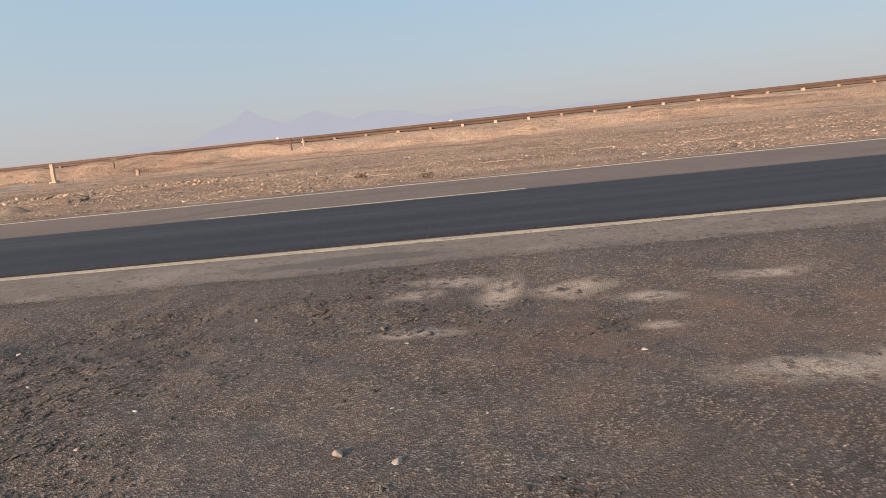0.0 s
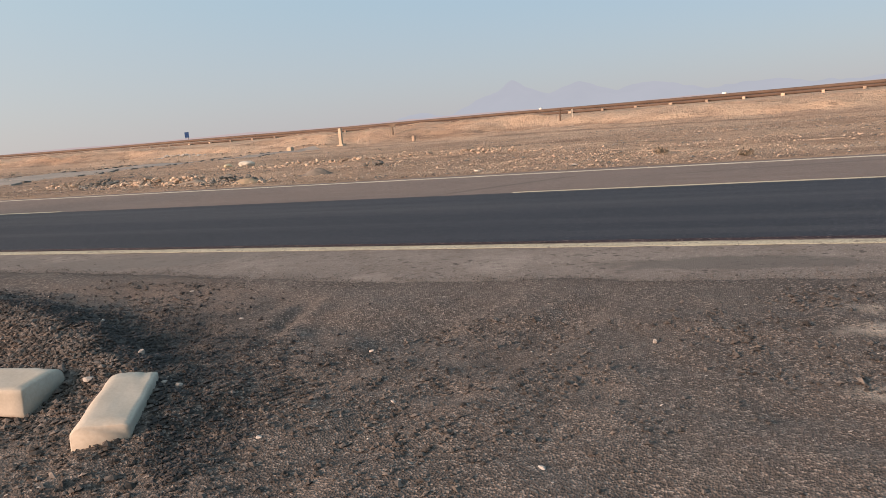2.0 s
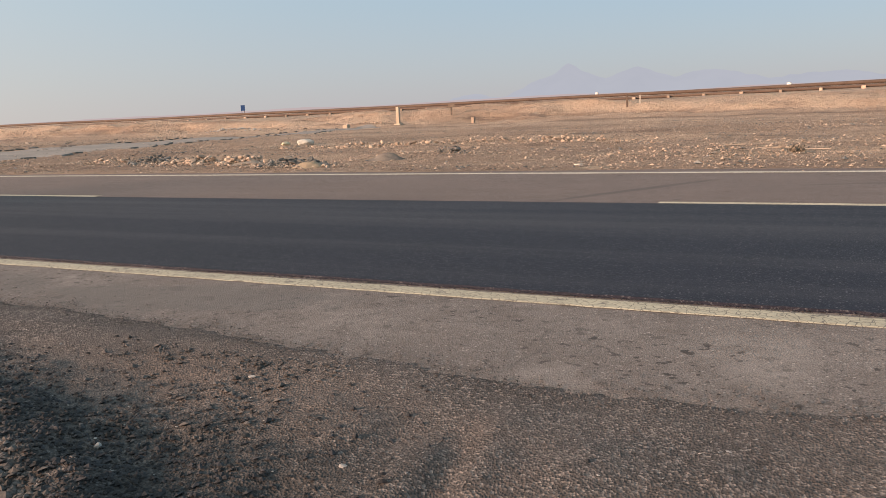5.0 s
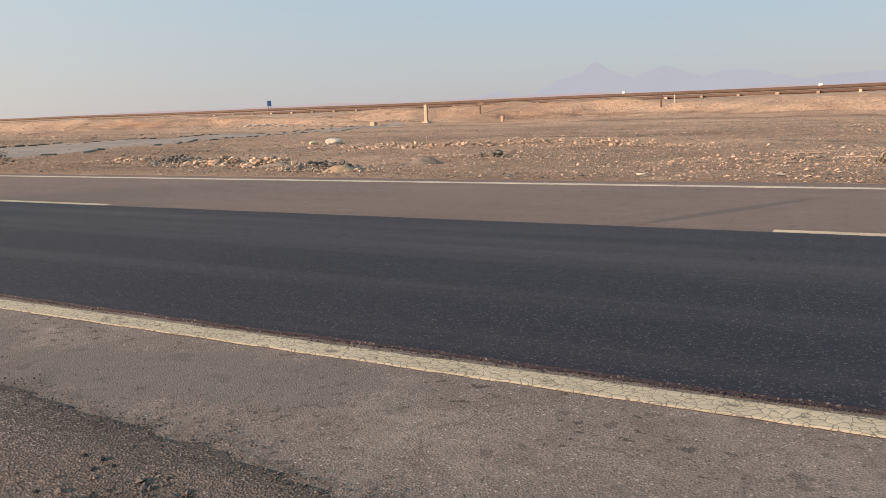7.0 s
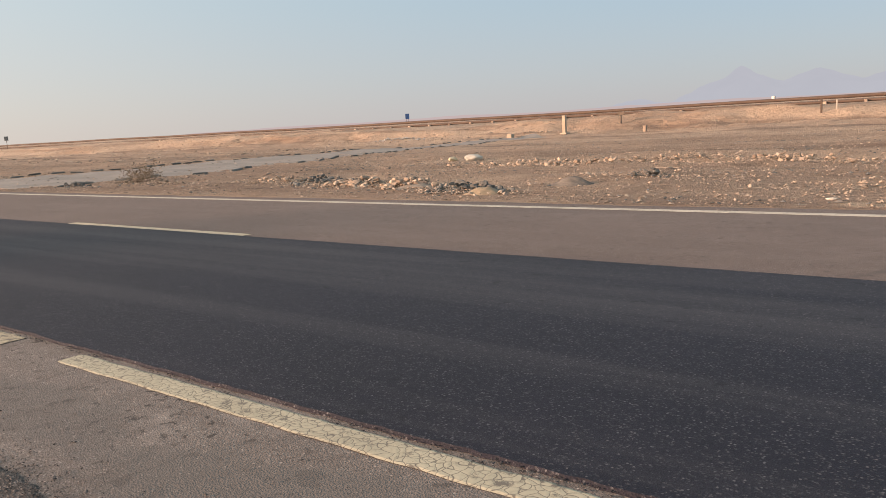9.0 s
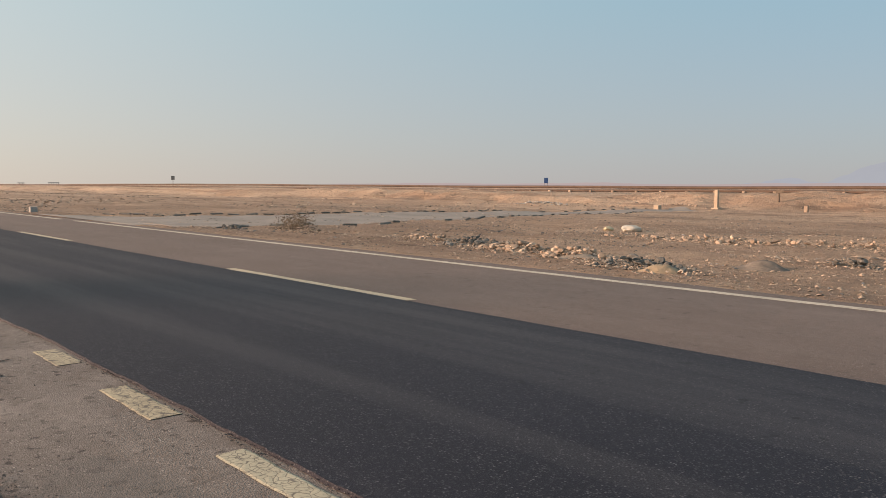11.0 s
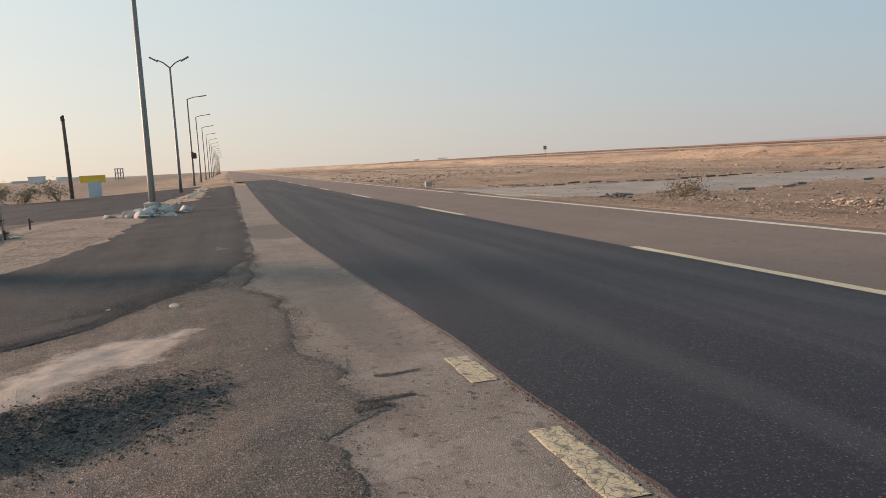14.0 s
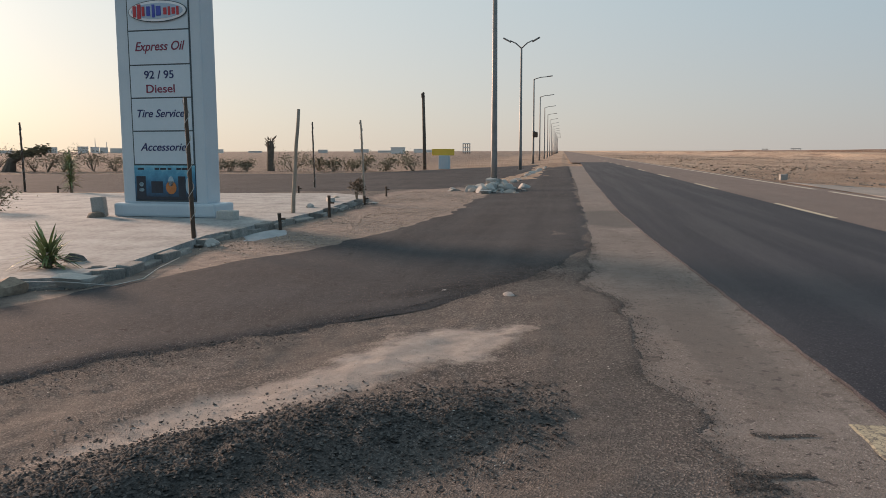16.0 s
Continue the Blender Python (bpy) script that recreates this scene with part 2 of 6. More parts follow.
    c = mixed(t, calc(t, "MULTIPLY", calc(t, "MULTIPLY", rust, grey(t, noise_of(t, p, 2.6, 6, 0.7), 0.42, 0.62)), 0.6), c, (0.150, 0.104, 0.082))
    c = mixed(t, calc(t, "MULTIPLY", calc(t, "MULTIPLY", pale, film), 0.85), c, (0.37, 0.325, 0.28))
    drift = most(t, [blot(t, p, -14.1, 6.25, 0.95, 0.48, -38, 0.9, 2.6, 0.4), calc(t, "MULTIPLY", blot(t, p, -13.05, 5.55, 1.15, 0.34, -40, 1.0, 3.0, 0.4), 0.9), calc(t, "MULTIPLY", blot(t, p, -12.35, 5.05, 0.5, 0.16, -35, 0.8, 4.0, 0.5), 0.7)])
    c = mixed(t, calc(t, "MULTIPLY", drift, 0.9), c, mixed(t, grey(t, mid, 0.3, 0.65), (0.27, 0.236, 0.212), sand))
    # Dark gravel tone of the heap, with shade beside its crest painted in.
    heaped = most(t, [blot(t, p, -5.35, 6.4, 0.9, 0.5, -30, 0.5, 3, 0.5), blot(t, p, -6.9, 6.55, 1.1, 0.3, 0, 0.4, 3, 0.6), blot(t, p, -9.4, 5.75, 1.9, 0.6, 22, 0.4, 3, 0.6), blot(t, p, -11.8, 5.6, 1.25, 0.7, -45, 0.4, 3, 0.5)])
    c = mixed(t, calc(t, "MULTIPLY", heaped, 0.85), c, mixed(t, tone, (0.020, 0.019, 0.0185), (0.074, 0.068, 0.065)))
    far = most(t, [blot(t, p, -24.5, 3.3, 8.5, 1.5, -6, 0.18, 0.8, 0.12), blot(t, p, -33.5, 3.0, 5.0, 1.9, 0, 0.2, 0.8, 0.15), blot(t, p, -17.2, 2.2, 2.2, 0.55, 0, 0.2, 1.5, 0.2)])
    c = mixed(t, far, c, mixed(t, grey(t, mid, 0.35, 0.65), (0.165, 0.128, 0.107), (0.29, 0.232, 0.195)))
    t.links.new(c, b.inputs["Base Color"])
    b.inputs["Roughness"].default_value = 0.92
    bumped(t, b, calc(t, "ADD", calc(t, "MULTIPLY", fine, 1.2), cell.outputs["Distance"]), 0.7, 0.010)
    return m


def desert_ground():
    m, t, b = nodes_of("desert_sand")
    p = world_place(t)
    wide, big, mid, fine = noise_of(t, p, 0.03, 5), noise_of(t, p, 0.25, 6, 0.65), noise_of(t, p, 2.5, 6, 0.7), noise_of(t, p, 30, 4, 0.7)
    c = mixed(t, grey(t, big, 0.35, 0.65), (0.46, 0.325, 0.230), (0.62, 0.465, 0.335))
    c = mixed(t, calc(t, "MULTIPLY", grey(t, wide, 0.45, 0.65), 0.6), c, (0.35, 0.225, 0.15))
    c = mixed(t, calc(t, "MULTIPLY", grey(t, mid, 0.52, 0.72), 0.6), c, (0.24, 0.165, 0.115))
    c = mixed(t, calc(t, "MULTIPLY", grey(t, fine, 0.6, 0.8), 0.5), c, (0.17, 0.125, 0.095))
    band = noise_of(t, add(t, "ShaderNodeMapping", {"Vector": p, "Scale": (0.035, 0.22, 1)}).outputs[0], 1.0, 6, 0.65)
    c = mixed(t, calc(t, "MULTIPLY", grey(t, band, 0.50, 0.64), 0.75), c, (0.19, 0.122, 0.086))
    # Grey-brown soil to the south, with distance haze put into the tone.
    y = add(t, "ShaderNodeSeparateXYZ", {0: p}).outputs[1]
    c = mixed(t, calc(t, "MULTIPLY", grey(t, y, 2, -10), 0.9), c, (0.150, 0.125, 0.110))
    gravelly = calc(t, "MULTIPLY", grey(t, y, 62, 40), grey(t, noise_of(t, p, 0.16, 4), 0.35, 0.6))
    c = mixed(t, calc(t, "MULTIPLY", gravelly, 0.55), c, (0.27, 0.195, 0.145))
    # Random stony speckle; its dark cells also stand in for thin shadows.
    for size, much in ((1.6, 0.65), (6.5, 0.8), (26.0, 0.6)):
        cell = add(t, "ShaderNodeTexVoronoi", {"Vector": add(t, "ShaderNodeMapping", {"Vector": p, "Scale": (0.6, 1.0, 1)}).outputs[0], "Scale": size})
        tone = add(t, "ShaderNodeSeparateColor", {0: cell.outputs["Color"]})
        core = calc(t, "MULTIPLY", grey(t, cell.outputs["Distance"], 0.45, 0.30), grey(t, noise_of(t, p, size * 0.13, 4), 0.42, 0.58))
        c = mixed(t, calc(t, "MULTIPLY", calc(t, "MULTIPLY", grey(t, tone.outputs[0], 0.72, 0.9), core), much), c, (0.12, 0.085, 0.06))
        c = mixed(t, calc(t, "MULTIPLY", calc(t, "MULTIPLY", grey(t, tone.outputs[1], 0.78, 0.95), core), much), c, (0.55, 0.44, 0.32))
    t.links.new(c, b.inputs["Base Color"])
    b.inputs["Roughness"].default_value = 0.95
    bumped(t, b, calc(t, "ADD", mid, calc(t, "MULTIPLY", fine, 0.3)), 1.0, 0.35)
    return m


def cracked_paint(name, tone, worn, lost=0.565):
    m, t, b = nodes_of(name)
    p = world_place(t)
    w = add(t, "ShaderNodeVectorMath", {0: p, 1: add(t, "ShaderNodeVectorMath", {0: add(t, "ShaderNodeTexNoise", {"Vector": p, "Scale": 7.0}).outputs["Color"], 1: (0.1, 0.1, 0.1)}, operation="MULTIPLY").outputs[0]}, operation="ADD").outputs[0]
    e = add(t, "ShaderNodeTexVoronoi", {"Vector": w, "Scale": 24.0}, feature="DISTANCE_TO_EDGE").outputs["Distance"]
    big = noise_of(t, p, 2.2, 5)
    c = mixed(t, grey(t, big, 0.35, 0.65), tone, tuple(v * 0.8 for v in tone))
    c = mixed(t, calc(t, "MULTIPLY", grey(t, noise_of(t, p, 60, 4), 0.5, 0.75), 0.35), c, (0.14, 0.12, 0.10))
    line = calc(t, "MULTIPLY", grey(t, e, 0.055, 0.015), grey(t, noise_of(t, p, 1.7, 3), 0.25, 0.42))
    gone = grey(t, noise_of(t, p, 11, 6, 0.75), lost, lost + 0.075)
    c = mixed(t, calc(t, "MULTIPLY", most(t, [line, gone]), worn), c, (0.11, 0.095, 0.082))
    t.links.new(c, b.inputs["Base Color"])
    b.inputs["Roughness"].default_value = 0.75
    bumped(t, b, e, 0.4, 0.004)
    return m


GRAVEL, DESERT = gravel_ground(), desert_ground()
YELLOW_LINE = cracked_paint("cracked_yellow_paint", (0.50, 0.45, 0.325), 0.85)
FADED_LINE = cracked_paint("flaking_yellow_paint", (0.48, 0.41, 0.28), 0.95, 0.52)
CREAM_LINE = cracked_paint("worn_cream_paint", (0.62, 0.52, 0.36), 0.55)
WHITE_LINE = cracked_paint("worn_white_paint", (0.66, 0.59, 0.48), 0.55)
PEBBLE = plain("gravel_stone", (0.042, 0.0380, 0.0360), (0.135, 0.119, 0.110), 8, 60, 0.9, 0.2, spread=0.75)
# Black asphalt crumbs; also the shade painted on the windrow flank.
TAR_AND_SHADE = plain("black_crumb_and_shade", (0.010, 0.0100, 0.0112), (0.040, 0.0395, 0.0435), 8, 60, 0.85, 0.2, spread=0.6)
MILLINGS = plain("asphalt_millings", (0.030, 0.0275, 0.026), (0.105, 0.094, 0.087), 8, 60, 0.9, 0.2, spread=0.75)
CHIP = plain("pale_stone_chip", (0.24, 0.225, 0.21), (0.38, 0.355, 0.33), 8, 60, 0.85, 0.2, spread=0.25)
RUBBLE = plain("tan_rubble", (0.24, 0.182, 0.138), (0.47, 0.372, 0.285), 3, 30, 0.9, 0.5, spread=0.5)
RUBBLE_GREY = plain("grey_rubble", (0.075, 0.075, 0.07), (0.20, 0.195, 0.18), 3, 30, 0.9, 0.5, spread=0.4)
LIMESTONE = plain("cream_limestone", (0.35, 0.322, 0.272), (0.45, 0.422, 0.37), 6, 70, 0.9, 0.2, depth=0.003)
CONCRETE = plain("pale_concrete", (0.165, 0.170, 0.167), (0.42, 0.422, 0.412), 1.6, 12, 0.9, 0.35)
KERB = plain("grey_kerb_concrete", (0.12, 0.116, 0.108), (0.31, 0.297, 0.272), 4, 40, 0.9, 0.4, spread=0.35)
WHITEWASH = plain("whitewashed_concrete", (0.30, 0.29, 0.27), (0.47, 0.455, 0.425), 2, 30, 0.8, 0.3, spread=0.2)
RENDERED = plain("pale_blue_grey_paint", (0.46, 0.53, 0.58), (0.53, 0.59, 0.63), 1.2, 30, 0.55, 0.05)
PANEL = plain("white_sign_panel", (0.50, 0.58, 0.63), (0.55, 0.62, 0.67), 1.0, 12, 0.4, 0.0)
SEAM = plain("dark_seam", (0.05, 0.07, 0.08), (0.08, 0.10, 0.11), 3, 30, 0.6, 0.0)
NAVY = plain("navy_lettering", (0.015, 0.02, 0.09), (0.02, 0.03, 0.13), 3, 30, 0.5, 0.0)
MAROON = plain("maroon_lettering", (0.16, 0.02, 0.05), (0.24, 0.03, 0.07), 3, 30, 0.5, 0.0)
RED = plain("red_lettering", (0.42, 0.025, 0.03), (0.50, 0.04, 0.05), 3, 30, 0.45, 0.0)
BLUE = plain("blue_lettering", (0.04, 0.06, 0.34), (0.05, 0.08, 0.40), 3, 30, 0.45, 0.0)
POSTER_DARK = plain("dark_poster_print", (0.010, 0.018, 0.03), (0.02, 0.035, 0.055), 6, 30, 0.35, 0.0)
POSTER_PALE = plain("pale_poster_print", (0.25, 0.38, 0.45), (0.38, 0.50, 0.56), 6, 30, 0.35, 0.0)
ORANGE = plain("orange_print", (0.42, 0.12, 0.03), (0.55, 0.22, 0.06), 6, 30, 0.4, 0.0)
STEEL = plain("galvanised_steel", (0.17, 0.165, 0.155), (0.28, 0.27, 0.26), 2, 30, 0.55, 0.05, metal=0.4)
RUST = plain("rusty_iron", (0.045, 0.032, 0.025), (0.11, 0.075, 0.052), 4, 50, 0.8, 0.3)
WOOD = plain("weathered_wood", (0.075, 0.058, 0.045), (0.17, 0.135, 0.105), 4, 50, 0.85, 0.4)
PALEWOOD = plain("bleached_wood", (0.27, 0.225, 0.18), (0.40, 0.34, 0.27), 4, 50, 0.85, 0.4)
WIRE = plain("pale_wire", (0.40, 0.38, 0.35), (0.55, 0.52, 0.48), 6, 60, 0.6, 0.0)
MARKER = plain("sandy_marker_stone", (0.36, 0.29, 0.215), (0.47, 0.39, 0.30), 3, 40, 0.9, 0.3)
YELLOWBOARD = plain("yellow_sign_board", (0.78, 0.50, 0.05), (0.86, 0.57, 0.08), 2, 20, 0.5, 0.0)
BLUEBOARD = plain("blue_road_sign", (0.02, 0.06, 0.18), (0.03, 0.09, 0.25), 2, 20, 0.5, 0.0)
# Leaf colour is lightened to hold the haze over the far hedge.
LEAF = plain("dusty_hazed_leaf", (0.15, 0.153, 0.105), (0.25, 0.243, 0.17), 5, 40, 0.7, 0.0, spread=0.4)
BLADE = plain("green_blade_leaf", (0.12, 0.165, 0.06), (0.29, 0.32, 0.15), 7, 40, 0.55, 0.0, spread=0.35)
DRY = plain("dry_twig", (0.11, 0.085, 0.06), (0.27, 0.215, 0.155), 6, 40, 0.85, 0.0, spread=0.4)
PLASTIC = plain("dirty_white_sack", (0.44, 0.41, 0.35), (0.58, 0.55, 0.48), 3, 30, 0.55, 0.2)
YELLOWSACK = plain("yellowed_sack", (0.46, 0.39, 0.25), (0.55, 0.48, 0.33), 3, 30, 0.6, 0.2)
PIPE = plain("rusty_brown_pipe", (0.070, 0.046, 0.035), (0.125, 0.088, 0.066), 0.3, 6, 0.8, 0.1)
# Plaster is kept extra pale: distance haze is put into its colour.
HOUSE = plain("haze_toned_plaster", (0.68, 0.62, 0.58), (0.76, 0.70, 0.65), 0.1, 2, 0.9, 0.0, spread=0.15)
HOUSE_DARK = plain("shaded_opening", (0.34, 0.31, 0.30), (0.4, 0.37, 0.35), 0.1, 2, 0.9, 0.0)


def poster_print():
    """Blue print, pale cyan at its head and navy at its foot, with cloudy variation."""
    m, t, b = nodes_of("blue_poster")
    p = world_place(t)
    z = add(t, "ShaderNodeSeparateXYZ", {0: p}).outputs[2]
    f = calc(t, "ADD", grey(t, z, 0.33, 1.02), calc(t, "MULTIPLY", calc(t, "SUBTRACT", noise_of(t, p, 7.0, 4), 0.5), 0.7))
    c = ramp(t, f, [(0.0, (0.012, 0.030, 0.055)), (0.45, (0.03, 0.13, 0.24)), (0.8, (0.08, 0.30, 0.44)), (1.0, (0.20, 0.45, 0.55))])
    t.links.new(c, b.inputs["Base Color"])
    b.inputs["Roughness"].default_value = 0.4
    return m


POSTER = poster_print()


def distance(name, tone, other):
    """Glowing backdrop: haze is painted in, as bright as the sky low over it."""
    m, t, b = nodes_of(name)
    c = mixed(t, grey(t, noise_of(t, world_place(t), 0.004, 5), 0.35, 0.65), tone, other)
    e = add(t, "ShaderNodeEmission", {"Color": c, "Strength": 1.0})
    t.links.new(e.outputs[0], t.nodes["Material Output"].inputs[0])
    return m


# Backdrops glow by themselves; these tones hold the haze.
FAR_PEAKS = distance("glowing_haze_mountain", (0.230, 0.248, 0.262), (0.240, 0.257, 0.270))
FAR_HILLS = distance("glowing_haze_hill", (0.262, 0.222, 0.208), (0.278, 0.235, 0.22))


# ---- lie of the land ----
def smooth(a, b, v):
    t = np.clip((v - a) / (b - a), 0.0, 1.0)
    return t * t * (3 - 2 * t)


def vnoise(x, y, seed=0):
    """Value noise on a unit lattice, 0 to 1, for whole arrays."""
    x, y = np.asarray(x, float), np.asarray(y, float)
    i, j = np.floor(x), np.floor(y)
    u, v = x - i, y - j
    u, v = u * u * (3 - 2 * u), v * v * (3 - 2 * v)

    def h(a, b):
        s = np.sin(a * 127.1 + b * 311.7 + seed * 74.7) * 43758.5453
        return s - np.floor(s)

    return (h(i, j) * (1 - u) + h(i + 1, j) * u) * (1 - v) + (h(i, j + 1) * (1 - u) + h(i + 1, j + 1) * u) * v


def fbm(x, y, octaves=4, seed=0):
    total, size, norm = 0.0, 1.0, 0.0
    for k in range(octaves):
        total, norm = total + size * vnoise(x * 2**k, y * 2**k, seed + k), norm + size
        size *= 0.5
    return total / norm - 0.5


RIDGE = [(-4.55, 5.25, 0.02), (-4.86, 5.70, 0.06), (-5.25, 5.86, 0.10), (-5.7, 6.12, 0.12), (-6.9, 6.60, 0.10), (-7.6, 6.72, 0.08), (-8.6, 6.2, 0.10), (-10.2, 5.4, 0.14),
         (-11.4, 5.1, 0.17), (-12.05, 5.6, 0.16), (-12.5, 6.25, 0.13), (-12.72, 6.75, 0.10), (-12.72, 7.2, 0.03)]


def ridge(x, y):
    """Distance to the crest line of the gravel windrow, and the height of the crest there."""
    best = np.full(np.broadcast(x, y).shape, 1e9)
    crest = np.zeros(best.shape)
    for (ax, ay, ah), (bx, by, bh) in zip(RIDGE, RIDGE[1:]):
        t = np.clip(((x - ax) * (bx - ax) + (y - ay) * (by - ay)) / ((bx - ax) ** 2 + (by - ay) ** 2), 0, 1)
        d = np.hypot(x - ax - t * (bx - ax), y - ay - t * (by - ay))
        crest = np.where(d < best, ah + t * (bh - ah), crest)
        best = np.minimum(best, d)
    return best, crest


def ridge_gap(x, y):
    return ridge(x, y)[0]


def ground_z(x, y):
    """Height of the natural ground, road bed included."""
    x, y = np.asarray(x, float), np.asarray(y, float)
    east = smooth(-13.5, -8.0, x)
    d = np.clip(7.45 - y, 0, None)
    south = -east * 0.085 * np.minimum(d, 4.5) - (1 - east) * 0.05 * np.minimum(d, 2.2)
    south = south - 0.35 * smooth(20, 200, d)
    gap, crest = ridge(x, y)
    mound = crest * np.exp(-((gap / (0.25 + 0.13 * smooth(-8.5, -10.5, x))) ** 2)) * (1.0 + 0.5 * fbm(x * 1.3, y * 1.3, 3, 9))
    south = south + np.where(y < 7.6, mound * smooth(7.5, 7.0, y), 0)
    d = np.clip(y - 12.2, 0, None)
    north = -0.018 * np.minimum(d, 4.1) - 0.62 * smooth(16.3, 68, y)
    wild = smooth(16.4, 21, y)
    north = north + wild * (0.20 * fbm(x * 0.35, y * 0.35, 4, 2) + 0.10 * fbm(x * 0.5, y * 1.1, 3, 6) + 0.11 * fbm(x * 0.85, y * 1.3, 3, 8) * smooth(60, 40, y) + 0.5 * fbm(x * 0.06, y * 0.06, 2, 5) * smooth(20, 60, y))
    edge = 76 + 10 * fbm(x * 0.045, y * 0.01, 3, 11) + 3.5 * fbm(x * 0.3, y * 0.12, 2, 12)
    north = north + 1.08 * smooth(edge - 3.0, edge + 3.0, y) * (1 + 0.5 * fbm(x * 0.03, y * 0.05, 3, 14))
    north = north + 1.0 * fbm(x * 0.16, y * 0.45, 4, 17) * smooth(60, 70, y) * smooth(92, 80, y)
    return np.where(y < 8, south, north)


# ---- mesh helpers ----
def link(name, bm, material, parent=None, label="", smooth_faces=False):
    me = bpy.data.meshes.new(name)
    bm.to_mesh(me)
    bm.free()
    me.materials.append(material)
    if smooth_faces:
        me.polygons.foreach_set("use_smooth", [True] * len(me.polygons))
    ob = new(name, me)
    ob.parent = parent
    if label:
        ob["label"] = label
    return ob


def part(name, bm, material, parent, label="", smooth_faces=False):
    return link(name, bm, material, parent, label, smooth_faces)


def arrays(name, verts, faces, material, parent=None, smooth_faces=True):
    """A mesh object from computed vertices and faces."""
    me = bpy.data.meshes.new(name)
    me.from_pydata(np.asarray(verts).tolist(), [], np.asarray(faces).tolist())
    me.materials.append(material)
    if smooth_faces:
        me.polygons.foreach_set("use_smooth", [True] * len(me.polygons))
    ob = new(name, me)
    ob.parent = parent
    return ob


def thing(name, place, label, category, group="", turn=0.0, kind=""):
    ob = new(name)
    ob.matrix_world = pose(*place, 0, 0, turn)
    return tagged(ob, label, category, group, kind)


def gz(x, y):
    return float(ground_z(x, y))


def box(size, at=(0, 0, 0), bevel=0.0, bm=None, turn=None):
    """A box with rounded edges, standing on at."""
    bm = bm or bmesh.new()
    made = bmesh.ops.create_cube(bm, size=1.0)["verts"]
    m = Matrix.Translation(at) @ (turn or Matrix()) @ Matrix.Translation((0, 0, size[2] / 2)) @ Matrix.Diagonal((*size, 1))
    bmesh.ops.transform(bm, matrix=m, verts=made)
    if bevel:
        edges = list({e for v in made for e in v.link_edges})
        bmesh.ops.bevel(bm, geom=edges, offset=bevel, segments=2, affect="EDGES", profile=0.6)
    return bm


def tube(points, radii, sides=10, bm=None, cap=True):
    """A tapering tube along points."""
    bm = bm or bmesh.new()
    rings = []
    pts = [Vector(p) for p in points]
    for k, p in enumerate(pts):
        way = (pts[min(k + 1, len(pts) - 1)] - pts[max(k - 1, 0)]).normalized()
        side = way.cross(Vector((0.31, 0.17, 0.93)) if abs(way.z) < 0.9 else Vector((1, 0, 0))).normalized()
        other = way.cross(side)
        r = radii[k] if isinstance(radii, (list, tuple)) else radii
        rings.append([bm.verts.new(p + r * (math.cos(a) * side + math.sin(a) * other)) for a in (2 * math.pi * n / sides for n in range(sides))])
    for a, b in zip(rings, rings[1:]):
        for n in range(sides):
            bm.faces.new((a[n], a[(n + 1) % sides], b[(n + 1) % sides], b[n]))
    if cap:
        bm.faces.new(rings[0])
        bm.faces.new(list(reversed(rings[-1])))
    bmesh.ops.recalc_face_normals(bm, faces=bm.faces)
    return bm


def rock_mesh(name, material, seed, size=(1, 1, 0.7), rough=0.35, chunky=True):
    """A broken stone about one metre across, sitting on its base."""
    rng = random.Random(seed)
    bm = bmesh.new()
    bmesh.ops.create_icosphere(bm, subdivisions=2 if chunky else 1, radius=0.5)
    off = Vector((rng.uniform(0, 50), rng.uniform(0, 50), rng.uniform(0, 50)))
    cuts = [(Vector((rng.gauss(0, 1), rng.gauss(0, 1), rng.gauss(0, 1))).normalized(), rng.uniform(0.24, 0.4)) for _ in range(7)]
    for v in bm.verts:
        v.co *= 1 + rough * noise.noise(v.co * 2.2 + off)
        for way, far in cuts:
            d = v.co.dot(way)
            if d > far:
                v.co -= way * (d - far)
        v.co = Vector((v.co.x * size[0], v.co.y * size[1], v.co.z * size[2] + 0.2 * size[2]))
    me = bpy.data.meshes.new(name)
    bm.to_mesh(me)
    bm.free()
    me.materials.append(material)
    return me


ROCKS = {m.name: [rock_mesh("stone", m, 10 * k + n, ((1, 0.8, 0.6), (1, 0.6, 0.35), (0.8, 0.9, 0.75), (1.2, 0.6, 0.5), (0.9, 0.9, 0.3))[n % 5]) for n in range(5)]
         for k, m in enumerate((RUBBLE, RUBBLE_GREY, WHITEWASH, CHIP, LIMESTONE))}


def stone(material, x, y, size, parent=None, rng=random, sink=0.12, lift=0.0, name="stone"):
    """One stone lying on the ground."""
    ob = new(name, rng.choice(ROCKS[material.name]))
    ob.parent = parent
    base = parent.matrix_world.translation if parent else Vector()
    ob.matrix_basis = pose(x - base.x, y - base.y, gz(x, y) + lift - sink * size - base.z, rng.uniform(-20, 20), rng.uniform(-20, 20), rng.uniform(0, 360)) @ Matrix.Diagonal((size, size, size, 1))
    return ob


